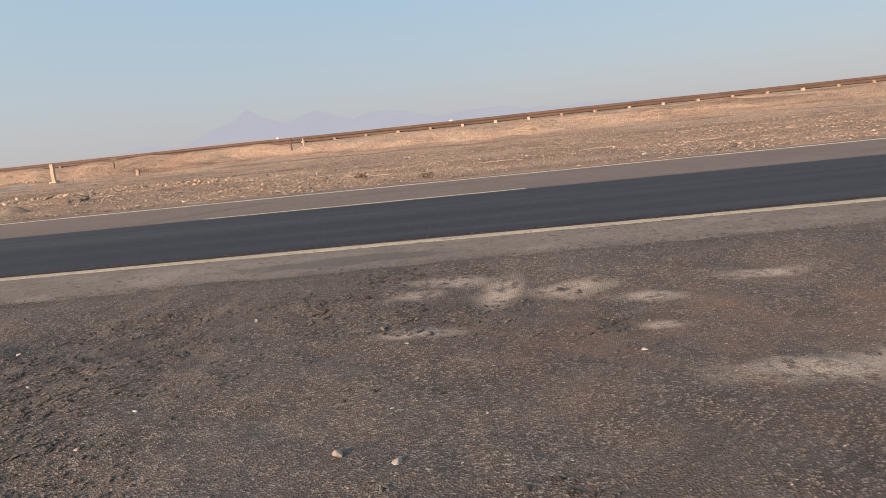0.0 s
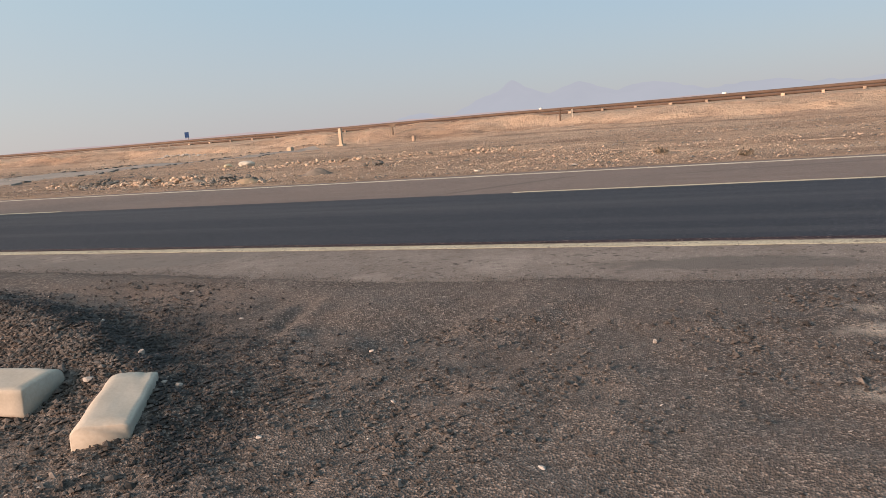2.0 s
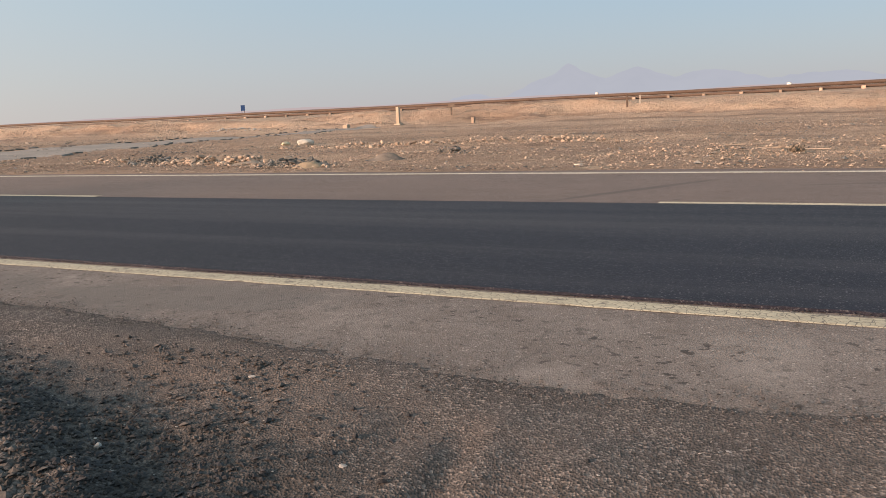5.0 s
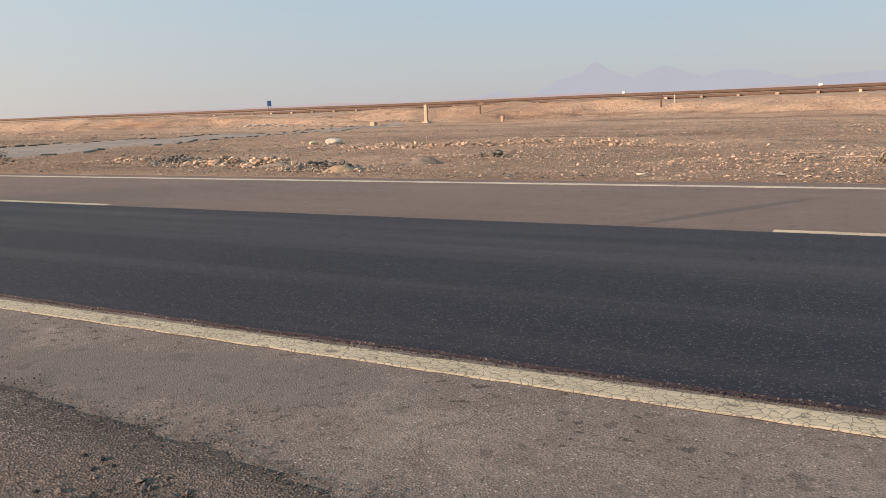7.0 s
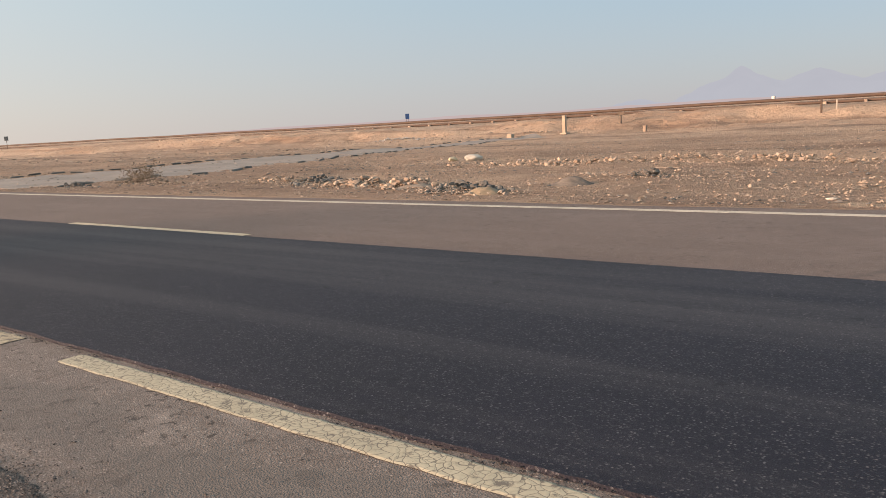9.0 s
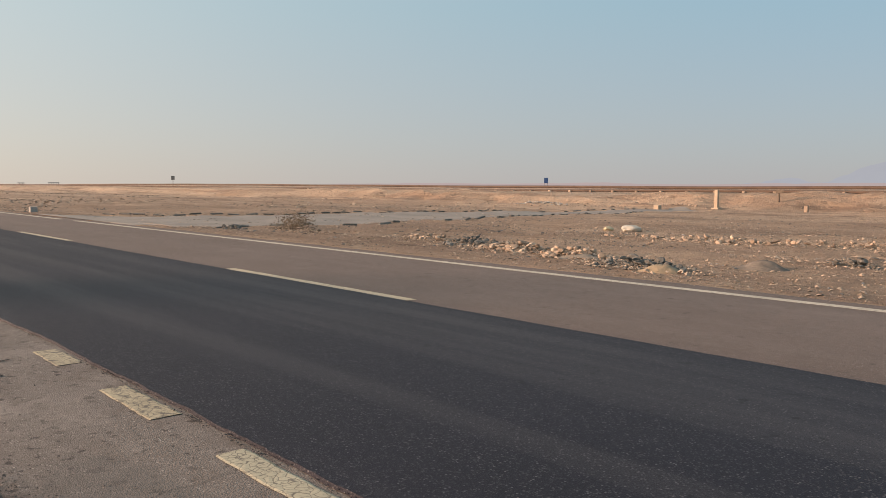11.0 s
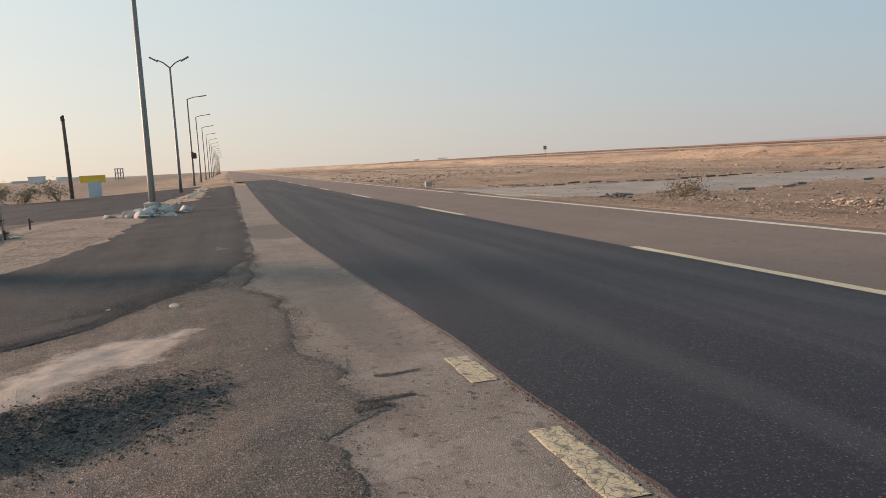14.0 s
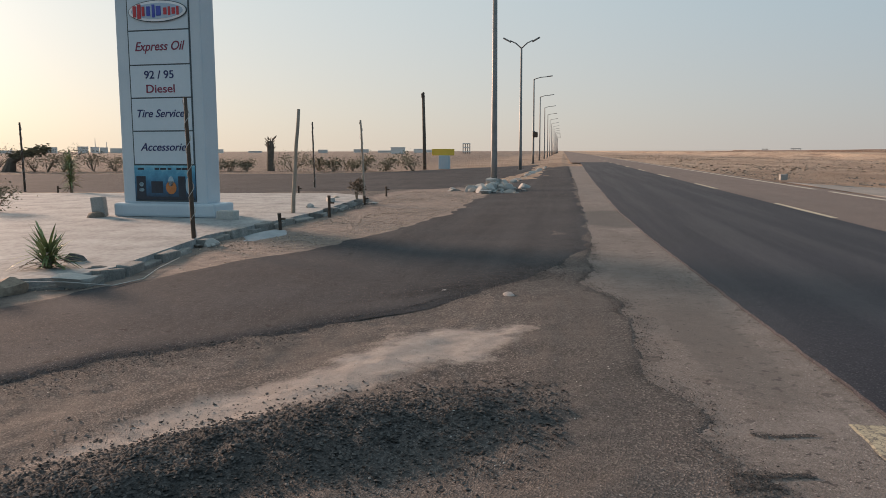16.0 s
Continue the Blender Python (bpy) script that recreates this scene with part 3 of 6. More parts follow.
def scatter(name, material, xs, ys, sizes, label, category, lift=0.0, seed=1, flat=0.7, height=None):
    """Loose small stones, past counting, in one object."""
    rng = np.random.default_rng(seed)
    n = len(xs)
    base = np.array([(1, 0, 0), (0.3, 0.9, 0), (-0.8, 0.5, 0), (-0.7, -0.6, 0), (0.35, -0.9, 0), (0.1, 0.05, 0.9), (-0.1, 0.0, -0.6)])
    tri = np.array([(0, 1, 5), (1, 2, 5), (2, 3, 5), (3, 4, 5), (4, 0, 5), (1, 0, 6), (2, 1, 6), (3, 2, 6), (4, 3, 6), (0, 4, 6)])
    v = base[None] * (1 + rng.uniform(-0.35, 0.35, (n, 7, 1))) * np.stack([rng.uniform(0.7, 1.3, n), rng.uniform(0.6, 1.0, n), rng.uniform(0.5, 1.0, n) * flat], -1)[:, None]
    a = rng.uniform(0, 2 * np.pi, n)
    c, s = np.cos(a)[:, None], np.sin(a)[:, None]
    v = np.stack([v[..., 0] * c - v[..., 1] * s, v[..., 0] * s + v[..., 1] * c, v[..., 2]], -1) * (np.asarray(sizes) / 2)[:, None, None]
    v[..., 2] += v[..., 0] * rng.uniform(-0.4, 0.4, (n, 1))
    v += np.stack([xs, ys, (height or ground_z)(xs, ys) + lift + 0.1 * np.asarray(sizes)], -1)[:, None]
    f = (tri[None] + 7 * np.arange(n)[:, None, None]).reshape(-1, 3)
    return tagged(arrays(name, v.reshape(-1, 3), f, material, smooth_faces=False), label, category, kind="stuff")


def grid_faces(nx, ny):
    i, j = np.meshgrid(np.arange(nx - 1), np.arange(ny - 1), indexing="ij")
    a = (i * ny + j).ravel()
    return np.stack([a, a + ny, a + ny + 1, a + 1], -1)


def sheet(name, xs, ys, height, material):
    x, y = np.meshgrid(xs, ys, indexing="ij")
    return arrays(name, np.stack([x, y, height(x, y)], -1).reshape(-1, 3), grid_faces(len(xs), len(ys)), material)


def strip(name, xs, south, north, height, material, rows=6, skirt=0.06):
    """A paved band along x between two edges, with its own thickness."""
    xs = np.asarray(xs, float)
    t = np.linspace(0, 1, rows)[None]
    y = south(xs)[:, None] * (1 - t) + north(xs)[:, None] * t
    x = np.broadcast_to(xs[:, None], y.shape)
    z = height(x, y)
    x, y = np.concatenate([x[:, :1], x, x[:, -1:]], 1), np.concatenate([y[:, :1] - 0.012, y, y[:, -1:] + 0.012], 1)
    z = np.concatenate([z[:, :1] - skirt, z, z[:, -1:] - skirt], 1)
    return arrays(name, np.stack([x, y, z], -1).reshape(-1, 3), grid_faces(len(xs), rows + 2), material, smooth_faces=False)


def loft(name, a, b, rows, cols, lift, material, ragged=0.12, seed=3, lip=0.0):
    """A paved surface between two edge lines, with crumbling edges."""
    def along(line):
        p = np.array(line, float)
        s = np.r_[0, np.cumsum(np.hypot(*np.diff(p, axis=0).T))]
        u = np.linspace(0, s[-1], rows)
        q = np.stack([np.interp(u, s, p[:, 0]), np.interp(u, s, p[:, 1])], -1)
        for _ in range(rows // 25):
            q[1:-1] = (q[:-2] + 2 * q[1:-1] + q[2:]) / 4
        return q
    p, q = along(a), along(b)
    for k, line in enumerate((p, q)):
        line += ragged * np.stack([fbm(line[:, 0] * 1.3, line[:, 1] * 1.3, 4, seed + k), fbm(line[:, 0] * 1.3 + 9, line[:, 1] * 1.3, 4, seed + k + 5)], -1)
    t = np.linspace(0, 1, cols)[None, :, None]
    xy = p[:, None] * (1 - t) + q[:, None] * t
    z = ground_z(xy[..., 0], xy[..., 1]) + lift + 0.02 * fbm(xy[..., 0] * 0.8, xy[..., 1] * 0.8, 3, seed)
    z[:, 1:5] += lip * np.array([1, 0.8, 0.5, 0.2]) * smooth(-17.5, -15.0, xy[:, 1:5, 0]) * (1 + 1.5 * fbm(xy[:, 1:5, 0] * 3, xy[:, 1:5, 1] * 3, 3, 4))
    z[:, 0] -= 0.022
    z[:, -1] -= 0.03
    return arrays(name, np.concatenate([xy, z[..., None]], -1).reshape(-1, 3), grid_faces(rows, cols), material)


def graded(lo, hi, step, reach):
    """Even steps from lo to hi, then ever wider ones out to reach."""
    mid = np.arange(lo, hi + step / 2, step)
    out, d = [], step
    x = hi
    while x < reach:
        d *= 1.25
        x += d
        out.append(x)
    low, d, x = [], step, lo
    while x > -reach:
        d *= 1.25
        x -= d
        low.append(x)
    return np.r_[low[::-1], mid, out]


# ---- ground and roads ----
def sheet_z(x, y):
    z = ground_z(x, y)
    near = smooth(-47.5, -46, x) * smooth(6.5, 5.0, x) * smooth(-4.6, -3.2, y) * smooth(8.0, 7.6, y)
    road = smooth(7.0, 7.6, y) * smooth(16.5, 15.9, y)
    return z - 0.12 * np.maximum(near, road)


ys_ground = np.unique(np.round(np.r_[graded(-60, 6, 1.5, 4600)[graded(-60, 6, 1.5, 4600) < 6], np.arange(6, 7.9, 0.3), np.arange(8.5, 15.6, 1.0),
                                     np.arange(15.8, 42, 0.3), np.arange(42, 92, 0.5), 92 * 1.13 ** np.arange(0, 33)], 3))
ground = sheet("ground", graded(-100, 14, 0.55, 4600), ys_ground, sheet_z, DESERT)
tagged(ground, "stony ochre desert sand with low banks", "ground", kind="structure")

def edge_shoulder(x):
    y = np.interp(x, [-75, -39, -27, -21.8, -19.9, -18.25, -17.4, -16.6, -15.6, -15.3, -14.95, -14.3, -13.65, -13.3, -12.85, -12.66, -12.5, -12.3, -12.15, -11.9, -11.75, -11.62, -11.52, -11.36, -10.9, -10.66, -10, -7.7, -5.4, -4.6, -3.6, -0.6, 1, 6],
                  [7.6, 7.66, 7.58, 7.59, 7.57, 7.45, 7.49, 7.31, 7.69, 7.62, 7.68, 7.64, 7.64, 7.65, 7.85, 7.85, 7.77, 7.81, 7.9, 8.0, 7.82, 7.7, 7.59, 7.67, 7.68, 7.64, 7.66, 7.66, 7.47, 7.36, 7.5, 7.53, 7.62, 7.6])
    far = smooth(-9.0, -10.0, x)
    return y + (0.16 - 0.12 * far) * fbm(x * 1.1, x * 0 + 3, 4, 31) + (0.10 - 0.04 * far) * fbm(x * (5.5 + 3 * far), x * 0 + 7, 4, 32)


ax = np.r_[np.arange(-46.5, -15, 0.15), np.arange(-15, 2.2, 0.035), np.arange(2.2, 5.6, 0.15)]
ay = np.r_[np.arange(-3.8, 2.0, 0.25), np.arange(2.0, 4.2, 0.07), np.arange(4.2, 8.25, 0.035)]


def apron_z(x, y):
    rim = smooth(-46.5, -45.8, x) * smooth(5.5, 4.9, x) * smooth(-3.8, -3.2, y)
    near = smooth(0.1, 0.7, y - np.interp(x, [-18.5, -16.2, -15.2, -14.3, -13.1, -12.0, -10.4], [7.15, 6.2, 5.3, 4.35, 3.75, 2.9, 1.0])) * smooth(3.0, 4.2, y)
    lump = (0.028 + 0.062 * near) * fbm(x * 1.3, y * 1.5, 4, 21) + (0.008 + 0.010 * near) * fbm(x * 11, y * 11, 3, 22) + 0.014 * near * fbm(x * 4.5, y * 4.5, 3, 23)
    for off in (0.0, 0.62, 1.75):
        across = x + 3.6 + off - 0.35 * (y - 6.0) + 0.15 * fbm(y * 0.9, y * 0 + off, 2, 24)
        lump = lump - 0.020 * near * np.exp(-((across / 0.13) ** 2)) + 0.012 * near * np.exp(-(((np.abs(across) - 0.2) / 0.07) ** 2))
    heap = np.exp(-((ridge_gap(x, y) / 0.75) ** 2))
    under = y - edge_shoulder(x)
    lump = lump * (0.06 + 0.94 * smooth(-0.06, -0.55, under)) + heap * 0.045 * fbm(x * 9, y * 9, 3, 27) * smooth(7.4, 7.0, y)
    beside = x + 4.76 + 0.17 * (y - 6.36)
    rut = (0.022 * np.exp(-((beside / 0.05) ** 2)) - 0.014 * np.exp(-(((beside - 0.12) / 0.07) ** 2))) * smooth(6.15, 6.4, y) * smooth(7.15, 6.95, y)
    return ground_z(x, y) + lump - rut - 0.002 - 0.008 * smooth(-0.5, -0.9, under) - 0.25 * (1 - rim) - 0.035 * smooth(0.012, 0.07, under)


apron = sheet("gravel_apron", ax, ay, apron_z, GRAVEL)
tagged(apron, "dark dusty gravel verge with sand drifts and a low windrow", "gravel", kind="structure")


def edge_fresh(x):
    y = np.interp(x, [-100, -86, -46, -26, -20, -13, 20], [9.0, 8.9, 8.46, 8.34, 8.46, 8.72, 8.725])
    return y + 0.03 * fbm(x * 3.0, x * 0, 3, 33) + 0.02 * fbm(x * 17, x * 0, 2, 34)


near_x = np.r_[-75, np.arange(-60, -20, 0.15), np.arange(-20, -14, 0.05), np.arange(-14, 4, 0.02), np.arange(4, 40, 0.5)]
fine_x = np.r_[np.arange(-98, -24, 0.5), np.arange(-24, 6, 0.06), np.arange(6, 160, 2.0)]
long_x = np.r_[-1500, -900, -500, np.arange(-300, -60, 4), np.arange(-60, 20, 0.25), np.arange(20, 200, 4)]
shoulder = strip("shoulder", near_x, edge_shoulder, lambda x: x * 0 + 9.1, lambda x, y: ground_z(x, y) + 0.006 * fbm(x * 0.9, y * 0.9, 3, 35) - 0.004, ASPHALT_EDGE, 14, 0.008)
tagged(shoulder, "worn grey-brown asphalt shoulder with a broken edge", "road shoulder", kind="structure")
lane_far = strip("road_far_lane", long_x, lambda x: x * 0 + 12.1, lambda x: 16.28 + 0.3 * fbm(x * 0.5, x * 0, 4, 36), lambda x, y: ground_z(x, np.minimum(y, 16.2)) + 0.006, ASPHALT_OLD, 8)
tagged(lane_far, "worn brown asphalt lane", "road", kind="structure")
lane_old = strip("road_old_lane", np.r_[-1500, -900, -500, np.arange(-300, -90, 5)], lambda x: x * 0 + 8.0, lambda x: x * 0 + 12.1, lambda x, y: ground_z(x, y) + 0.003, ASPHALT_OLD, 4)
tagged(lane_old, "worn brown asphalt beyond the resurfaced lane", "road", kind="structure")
lane_near = strip("road_fresh_lane", fine_x, edge_fresh, lambda x: 12.2 + 0.03 * fbm(x * 1.2, x * 0, 3, 37), lambda x, y: ground_z(x, np.minimum(y, 12.2)) + 0.012, ASPHALT_NEW, 12, 0.014)
tagged(lane_near, "freshly laid black asphalt lane", "road", kind="structure")


def painted(name, x0, x1, y, width, material, label, lift, ragged=0.025):
    xs = np.arange(x0, x1 + 0.02, 0.05 if x1 - x0 < 60 else 0.25)
    ob = strip(name, xs, lambda x: y - width / 2 + ragged * fbm(x * 8, x * 0 + y, 3, 41), lambda x: y + width / 2 + ragged * fbm(x * 8, x * 0 + y + 5, 3, 42),
               lambda x, v: ground_z(x, v) + lift, material, 3, 0.003)
    return tagged(ob, label, "road marking", "road markings", "structure")


painted("edge_line", -9.74, 30, 8.59, 0.13, YELLOW_LINE, "cracked yellow edge line on the old shoulder", 0.0015)
for x0, x1 in ((-11.28, -10.46), (-12.72, -12.12)):
    painted("edge_line", x0, x1, 8.59, 0.15, FADED_LINE, "flaking yellow remnant of the edge line", 0.0005, 0.03)
for n in range(-9, 4):
    painted("lane_dash", -17.07 + 11.77 * n, -12.85 + 11.77 * n, 12.28, 0.15, CREAM_LINE, "worn cream centre dash beside the black asphalt", 0.010)
painted("far_edge_line", -260, -37.5, 15.8, 0.16, WHITE_LINE, "worn white edge line on brown asphalt", 0.012)
painted("far_edge_line", -36.0, 80, 15.8, 0.16, WHITE_LINE, "worn white edge line on brown asphalt", 0.012)

side_road = loft("side_road", [(-8, -3.4), (-10.4, 1.0), (-12.0, 2.9), (-13.15, 3.85), (-13.75, 4.25), (-14.15, 4.7), (-14.85, 5.3), (-15.4, 5.8), (-16.3, 6.6), (-17.2, 7.1), (-18.5, 7.4), (-20.2, 7.6), (-22.7, 7.7), (-26.4, 7.6), (-31, 7.6), (-45, 7.65), (-75, 7.65)],
                 [(-11.5, -3.6), (-12.8, -0.5), (-13.8, 1.5), (-15.3, 2.25), (-16.4, 2.5), (-18.7, 3.1), (-20.4, 3.75), (-22.6, 4.15), (-26.6, 4.6), (-31, 4.6), (-36, 4.8), (-75, 5.9)], 420, 24, 0.006, ASPHALT_SIDE, 0.45, lip=0.009)
tagged(side_road, "dark patched asphalt side road joining the highway", "road", kind="structure")
back_road = loft("back_road", [(-30, -45), (-32.3, -25), (-32.6, -11.5), (-33.5, -4), (-36.2, 1.3), (-38.6, 3.1), (-45, 4.2), (-75, 5.95)],
                 [(-50, -45), (-53.5, -28), (-56, -14), (-57.8, -7), (-63, -4.2), (-71, -1.6), (-80, 2.0), (-89, 5.1)], 200, 16, 0.008, ASPHALT_SIDE, 0.5, 8)
tagged(back_road, "dark asphalt service road behind the concrete island", "road", kind="structure")

# Old paved track across the desert.
track = loft("desert_track", [(-45, 16.4), (-39, 18.6), (-37.6, 21), (-37.3, 26), (-39.5, 37), (-42.5, 50), (-45, 62), (-44, 69.5)],
             [(-33, 16.35), (-29.5, 17.2), (-28.6, 19), (-28.7, 23), (-29.8, 29), (-34.5, 41), (-40, 57), (-40, 66)], 160, 10, 0.02, plain("dusty_grey_track", (0.20, 0.178, 0.158), (0.31, 0.278, 0.245), 0.6, 14, 0.9, 0.4), 1.0, 12)
tagged(track, "dusty grey broken asphalt track into the desert", "road", kind="structure")


# ---- near the camera: loose stones and kerb blocks ----
rng = np.random.default_rng(5)


def spread_points(n, x0, x1, y0, y1, weight, seed):
    """Points in a rectangle, kept by a weight from 0 to 1."""
    r = np.random.default_rng(seed)
    x, y = r.uniform(x0, x1, n * 4), r.uniform(y0, y1, n * 4)
    keep = r.uniform(0, 1, n * 4) < weight(x, y)
    return x[keep][:n], y[keep][:n]


def gravel_weight(x, y):
    bare = np.maximum(np.exp(-(((x + 13.6) / 1.2) ** 2 + ((y - 6.0) / 0.6) ** 2)), np.exp(-(((x + 1.6) / 0.3) ** 2 + ((y - 6.7) / 0.15) ** 2)))
    return np.clip(0.34 + 5.5 * fbm(x * 0.8, y * 1.3, 4, 51), 0.06, 1) * (1 - bare) * (y < edge_shoulder(x) + 0.03) * np.where(x < -13, 0.75, 1) * (1 - 0.85 * np.exp(-((ridge_gap(x, y) / 0.65) ** 2)))


x, y = spread_points(96000, -16.5, 2.2, 3.4, 7.9, gravel_weight, 61)
scatter("gravel", PEBBLE, x, y, 0.004 + 0.019 * np.random.default_rng(62).beta(1.0, 5, len(x)), "loose dark grey-brown road gravel", "gravel", -0.002, 63, height=apron_z)
def shaded_flank(x, y):
    """1 on the north-eastern flank of the windrow's near end, where shade is painted."""
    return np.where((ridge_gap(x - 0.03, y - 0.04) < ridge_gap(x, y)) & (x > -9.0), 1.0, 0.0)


x, y = spread_points(32000, -13.4, -4.4, 4.6, 7.2, lambda x, y: np.exp(-((ridge_gap(x, y) / 0.46) ** 2)) * (1 - shaded_flank(x, y)) * np.interp(ridge(x, y)[1], [0.02, 0.12], [0.15, 1.0]), 64)
scatter("windrow_gravel", MILLINGS, x, y, (0.008 + 0.006 * smooth(-9.5, -8.0, x)) + (0.034 + 0.012 * smooth(-9.5, -8.0, x)) * np.random.default_rng(65).beta(1.2, 4, len(x)), "coarse brown gravel heaped in a windrow", "gravel", 0.002, 66, height=apron_z)
# Blackened stones paint shade onto the flank turned from the sun.
x, y = spread_points(15000, -9.2, -4.2, 4.8, 7.3, lambda x, y: np.exp(-((ridge_gap(x, y) / (0.28 + 0.22 * smooth(-6.6, -5.8, x))) ** 2)) * shaded_flank(x, y), 110)
scatter("windrow_millings", TAR_AND_SHADE, x, y, 0.010 + 0.034 * np.random.default_rng(111).beta(1.2, 4, len(x)), "gravel toned black for shade down the flank of the windrow", "gravel", 0.002, 112, height=apron_z)
x, y = spread_points(10000, -11.5, 2.2, 3.6, 7.4, lambda x, y: np.clip(9.0 * (fbm(x * 0.8 + 3, y * 1.1, 4, 58) - 0.05), 0, 1), 101)
scatter("coarse_gravel", MILLINGS, x, y, 0.012 + 0.036 * np.random.default_rng(102).beta(1.2, 4, len(x)), "clumps of coarse brown-black gravel", "gravel", 0.001, 103, height=apron_z)
x, y = spread_points(3200, -14, 2.2, 3.6, 7.5, lambda x, y: 0.3 + 0.7 * np.exp(-(((x + 4.7) / 0.7) ** 2 + ((y - 5.9) / 0.6) ** 2)), 67)
scatter("pale_gravel", CHIP, x, y, 0.006 + 0.022 * np.random.default_rng(68).beta(1.0, 5, len(x)), "pale stone chips strewn over dark gravel", "gravel", 0.0, 69, 0.5, height=apron_z)
x, y = spread_points(7000, -24, 4, 8.66, 8.80, lambda x, y: np.clip(0.4 + 2 * fbm(x * 1.2, y, 3, 52), 0.05, 1), 70)
scatter("asphalt_crumbs", TAR_AND_SHADE, x, y, 0.005 + 0.016 * np.random.default_rng(71).beta(1.4, 4, len(x)), "loose crumbs along the edge of the black asphalt", "gravel", 0.004, 72)
x, y = spread_points(2500, -26, 3, 7.5, 8.6, lambda x, y: np.clip(1.0 - (y - 7.4) * 1.0, 0.04, 1) * np.clip(0.4 + 2 * fbm(x, y, 3, 53), 0.05, 1), 73)
scatter("shoulder_grit", PEBBLE, x, y, 0.005 + 0.015 * np.random.default_rng(74).beta(1.4, 4, len(x)), "grit strewn over the worn shoulder", "gravel", 0.0, 75)

fx, fy = [], []
for at, y0, y1, many, wide in ((-12.52, 8.02, 8.31, 420, 0.014), (-12.05, 7.84, 8.16, 700, 0.022), (-11.93, 7.8, 8.0, 500, 0.04)):
    v = rng.uniform(0, 1, many)
    fx.append(at + rng.normal(0, wide, many) * (1.25 - v) + 0.015 * np.sin(v * 5 + at))
    fy.append(y0 + (y1 - y0) * v)
scatter("crack_gravel", MILLINGS, np.concatenate(fx), np.concatenate(fy), 0.005 + 0.012 * rng.beta(1.3, 4, len(np.concatenate(fx))), "dark gravel lying in cracks of the shoulder", "gravel", 0.001, 92)
x = np.random.default_rng(93).uniform(-20, 3, 14000)
y = edge_shoulder(x) + np.random.default_rng(94).normal(0.0, 0.05, len(x)) + 0.05 * np.random.default_rng(97).exponential(1.0, len(x)) * (fbm(x * 2.0, x * 0, 3, 98) > 0)
scatter("edge_gravel", PEBBLE, x, y, 0.005 + 0.014 * np.random.default_rng(95).beta(1.3, 4, len(x)), "gravel spilling over the broken asphalt edge", "gravel", 0.0, 96)
x, y = spread_points(18000, -18.5, -11.5, 3.0, 7.2, lambda x, y: np.exp(-((((y - 3.75) - (-13.1 - x) * 0.75 + 0.25 * fbm(x * 1.1, y * 0, 3, 60)) / 0.4) ** 2)) * (y < edge_shoulder(x) - 0.05), 76)
scatter("road_crumbs", MILLINGS, x, y, 0.007 + 0.02 * np.random.default_rng(77).beta(1.3, 4, len(x)), "dark crumbs along the edge of the side road", "gravel", 0.006, 78)

x, y = spread_points(9000, -36, -14.2, 1.9, 5.2, lambda x, y: np.clip(0.5 + 3 * fbm(x * 0.8, y * 0.8, 3, 59), 0.1, 1) * np.where(y < np.interp(x, [-36, -31, -26.6, -22.6, -20.4, -18.7, -16.4, -15.3, -14], [4.8, 4.6, 4.6, 4.15, 3.75, 3.1, 2.5, 2.25, 1.6]), 1, 0), 104)
scatter("verge_gravel", RUBBLE, x, y, 0.012 + 0.05 * np.random.default_rng(105).beta(1.0, 5, len(x)), "pinkish stones strewn between island and side road", "gravel", 0.0, 106, height=apron_z)

x, y = spread_points(9000, -18.5, -11.5, 3.0, 7.4, lambda x, y: np.exp(-((((y - 3.75) - (-13.1 - x) * 0.75 + 0.3) / 0.55) ** 2)) * (y < edge_shoulder(x) - 0.05), 107)
scatter("side_road_grit", PEBBLE, x, y, 0.006 + 0.022 * np.random.default_rng(108).beta(1.0, 5, len(x)), "loose grey grit strewn over the side road edge", "gravel", 0.008, 109)

picks = random.Random(4)
for px_, py_, size in ((-3.07, 5.48, 0.09), (-2.09, 4.98, 0.08), (-1.86, 4.89, 0.09), (-1.88, 4.83, 0.07), (-3.16, 5.16, 0.05), (-0.86, 5.73, 0.08), (-2.86, 6.58, 0.05),
                       (-4.13, 6.35, 0.05), (-5.15, 6.72, 0.06), (-4.78, 5.77, 0.07), (-4.87, 5.78, 0.075), (-5.24, 6.05, 0.07), (-5.98, 6.51, 0.06), (-3.78, 5.86, 0.06),
                       (-5.25, 5.72, 0.11), (-5.9, 7.19, 0.05), (-1.94, 6.03, 0.05), (-16.05, 6.67, 0.28), (-16.36, 5.79, 0.1), (-16.33, 6.02, 0.1), (-4.16, 5.49, 0.05)):
    ob = stone(CHIP, px_, py_, size * 0.62, rng=picks, name="stone_chip")
    tagged(ob, "pale flat stone chip lying on dark gravel", "stone", "stone chips")


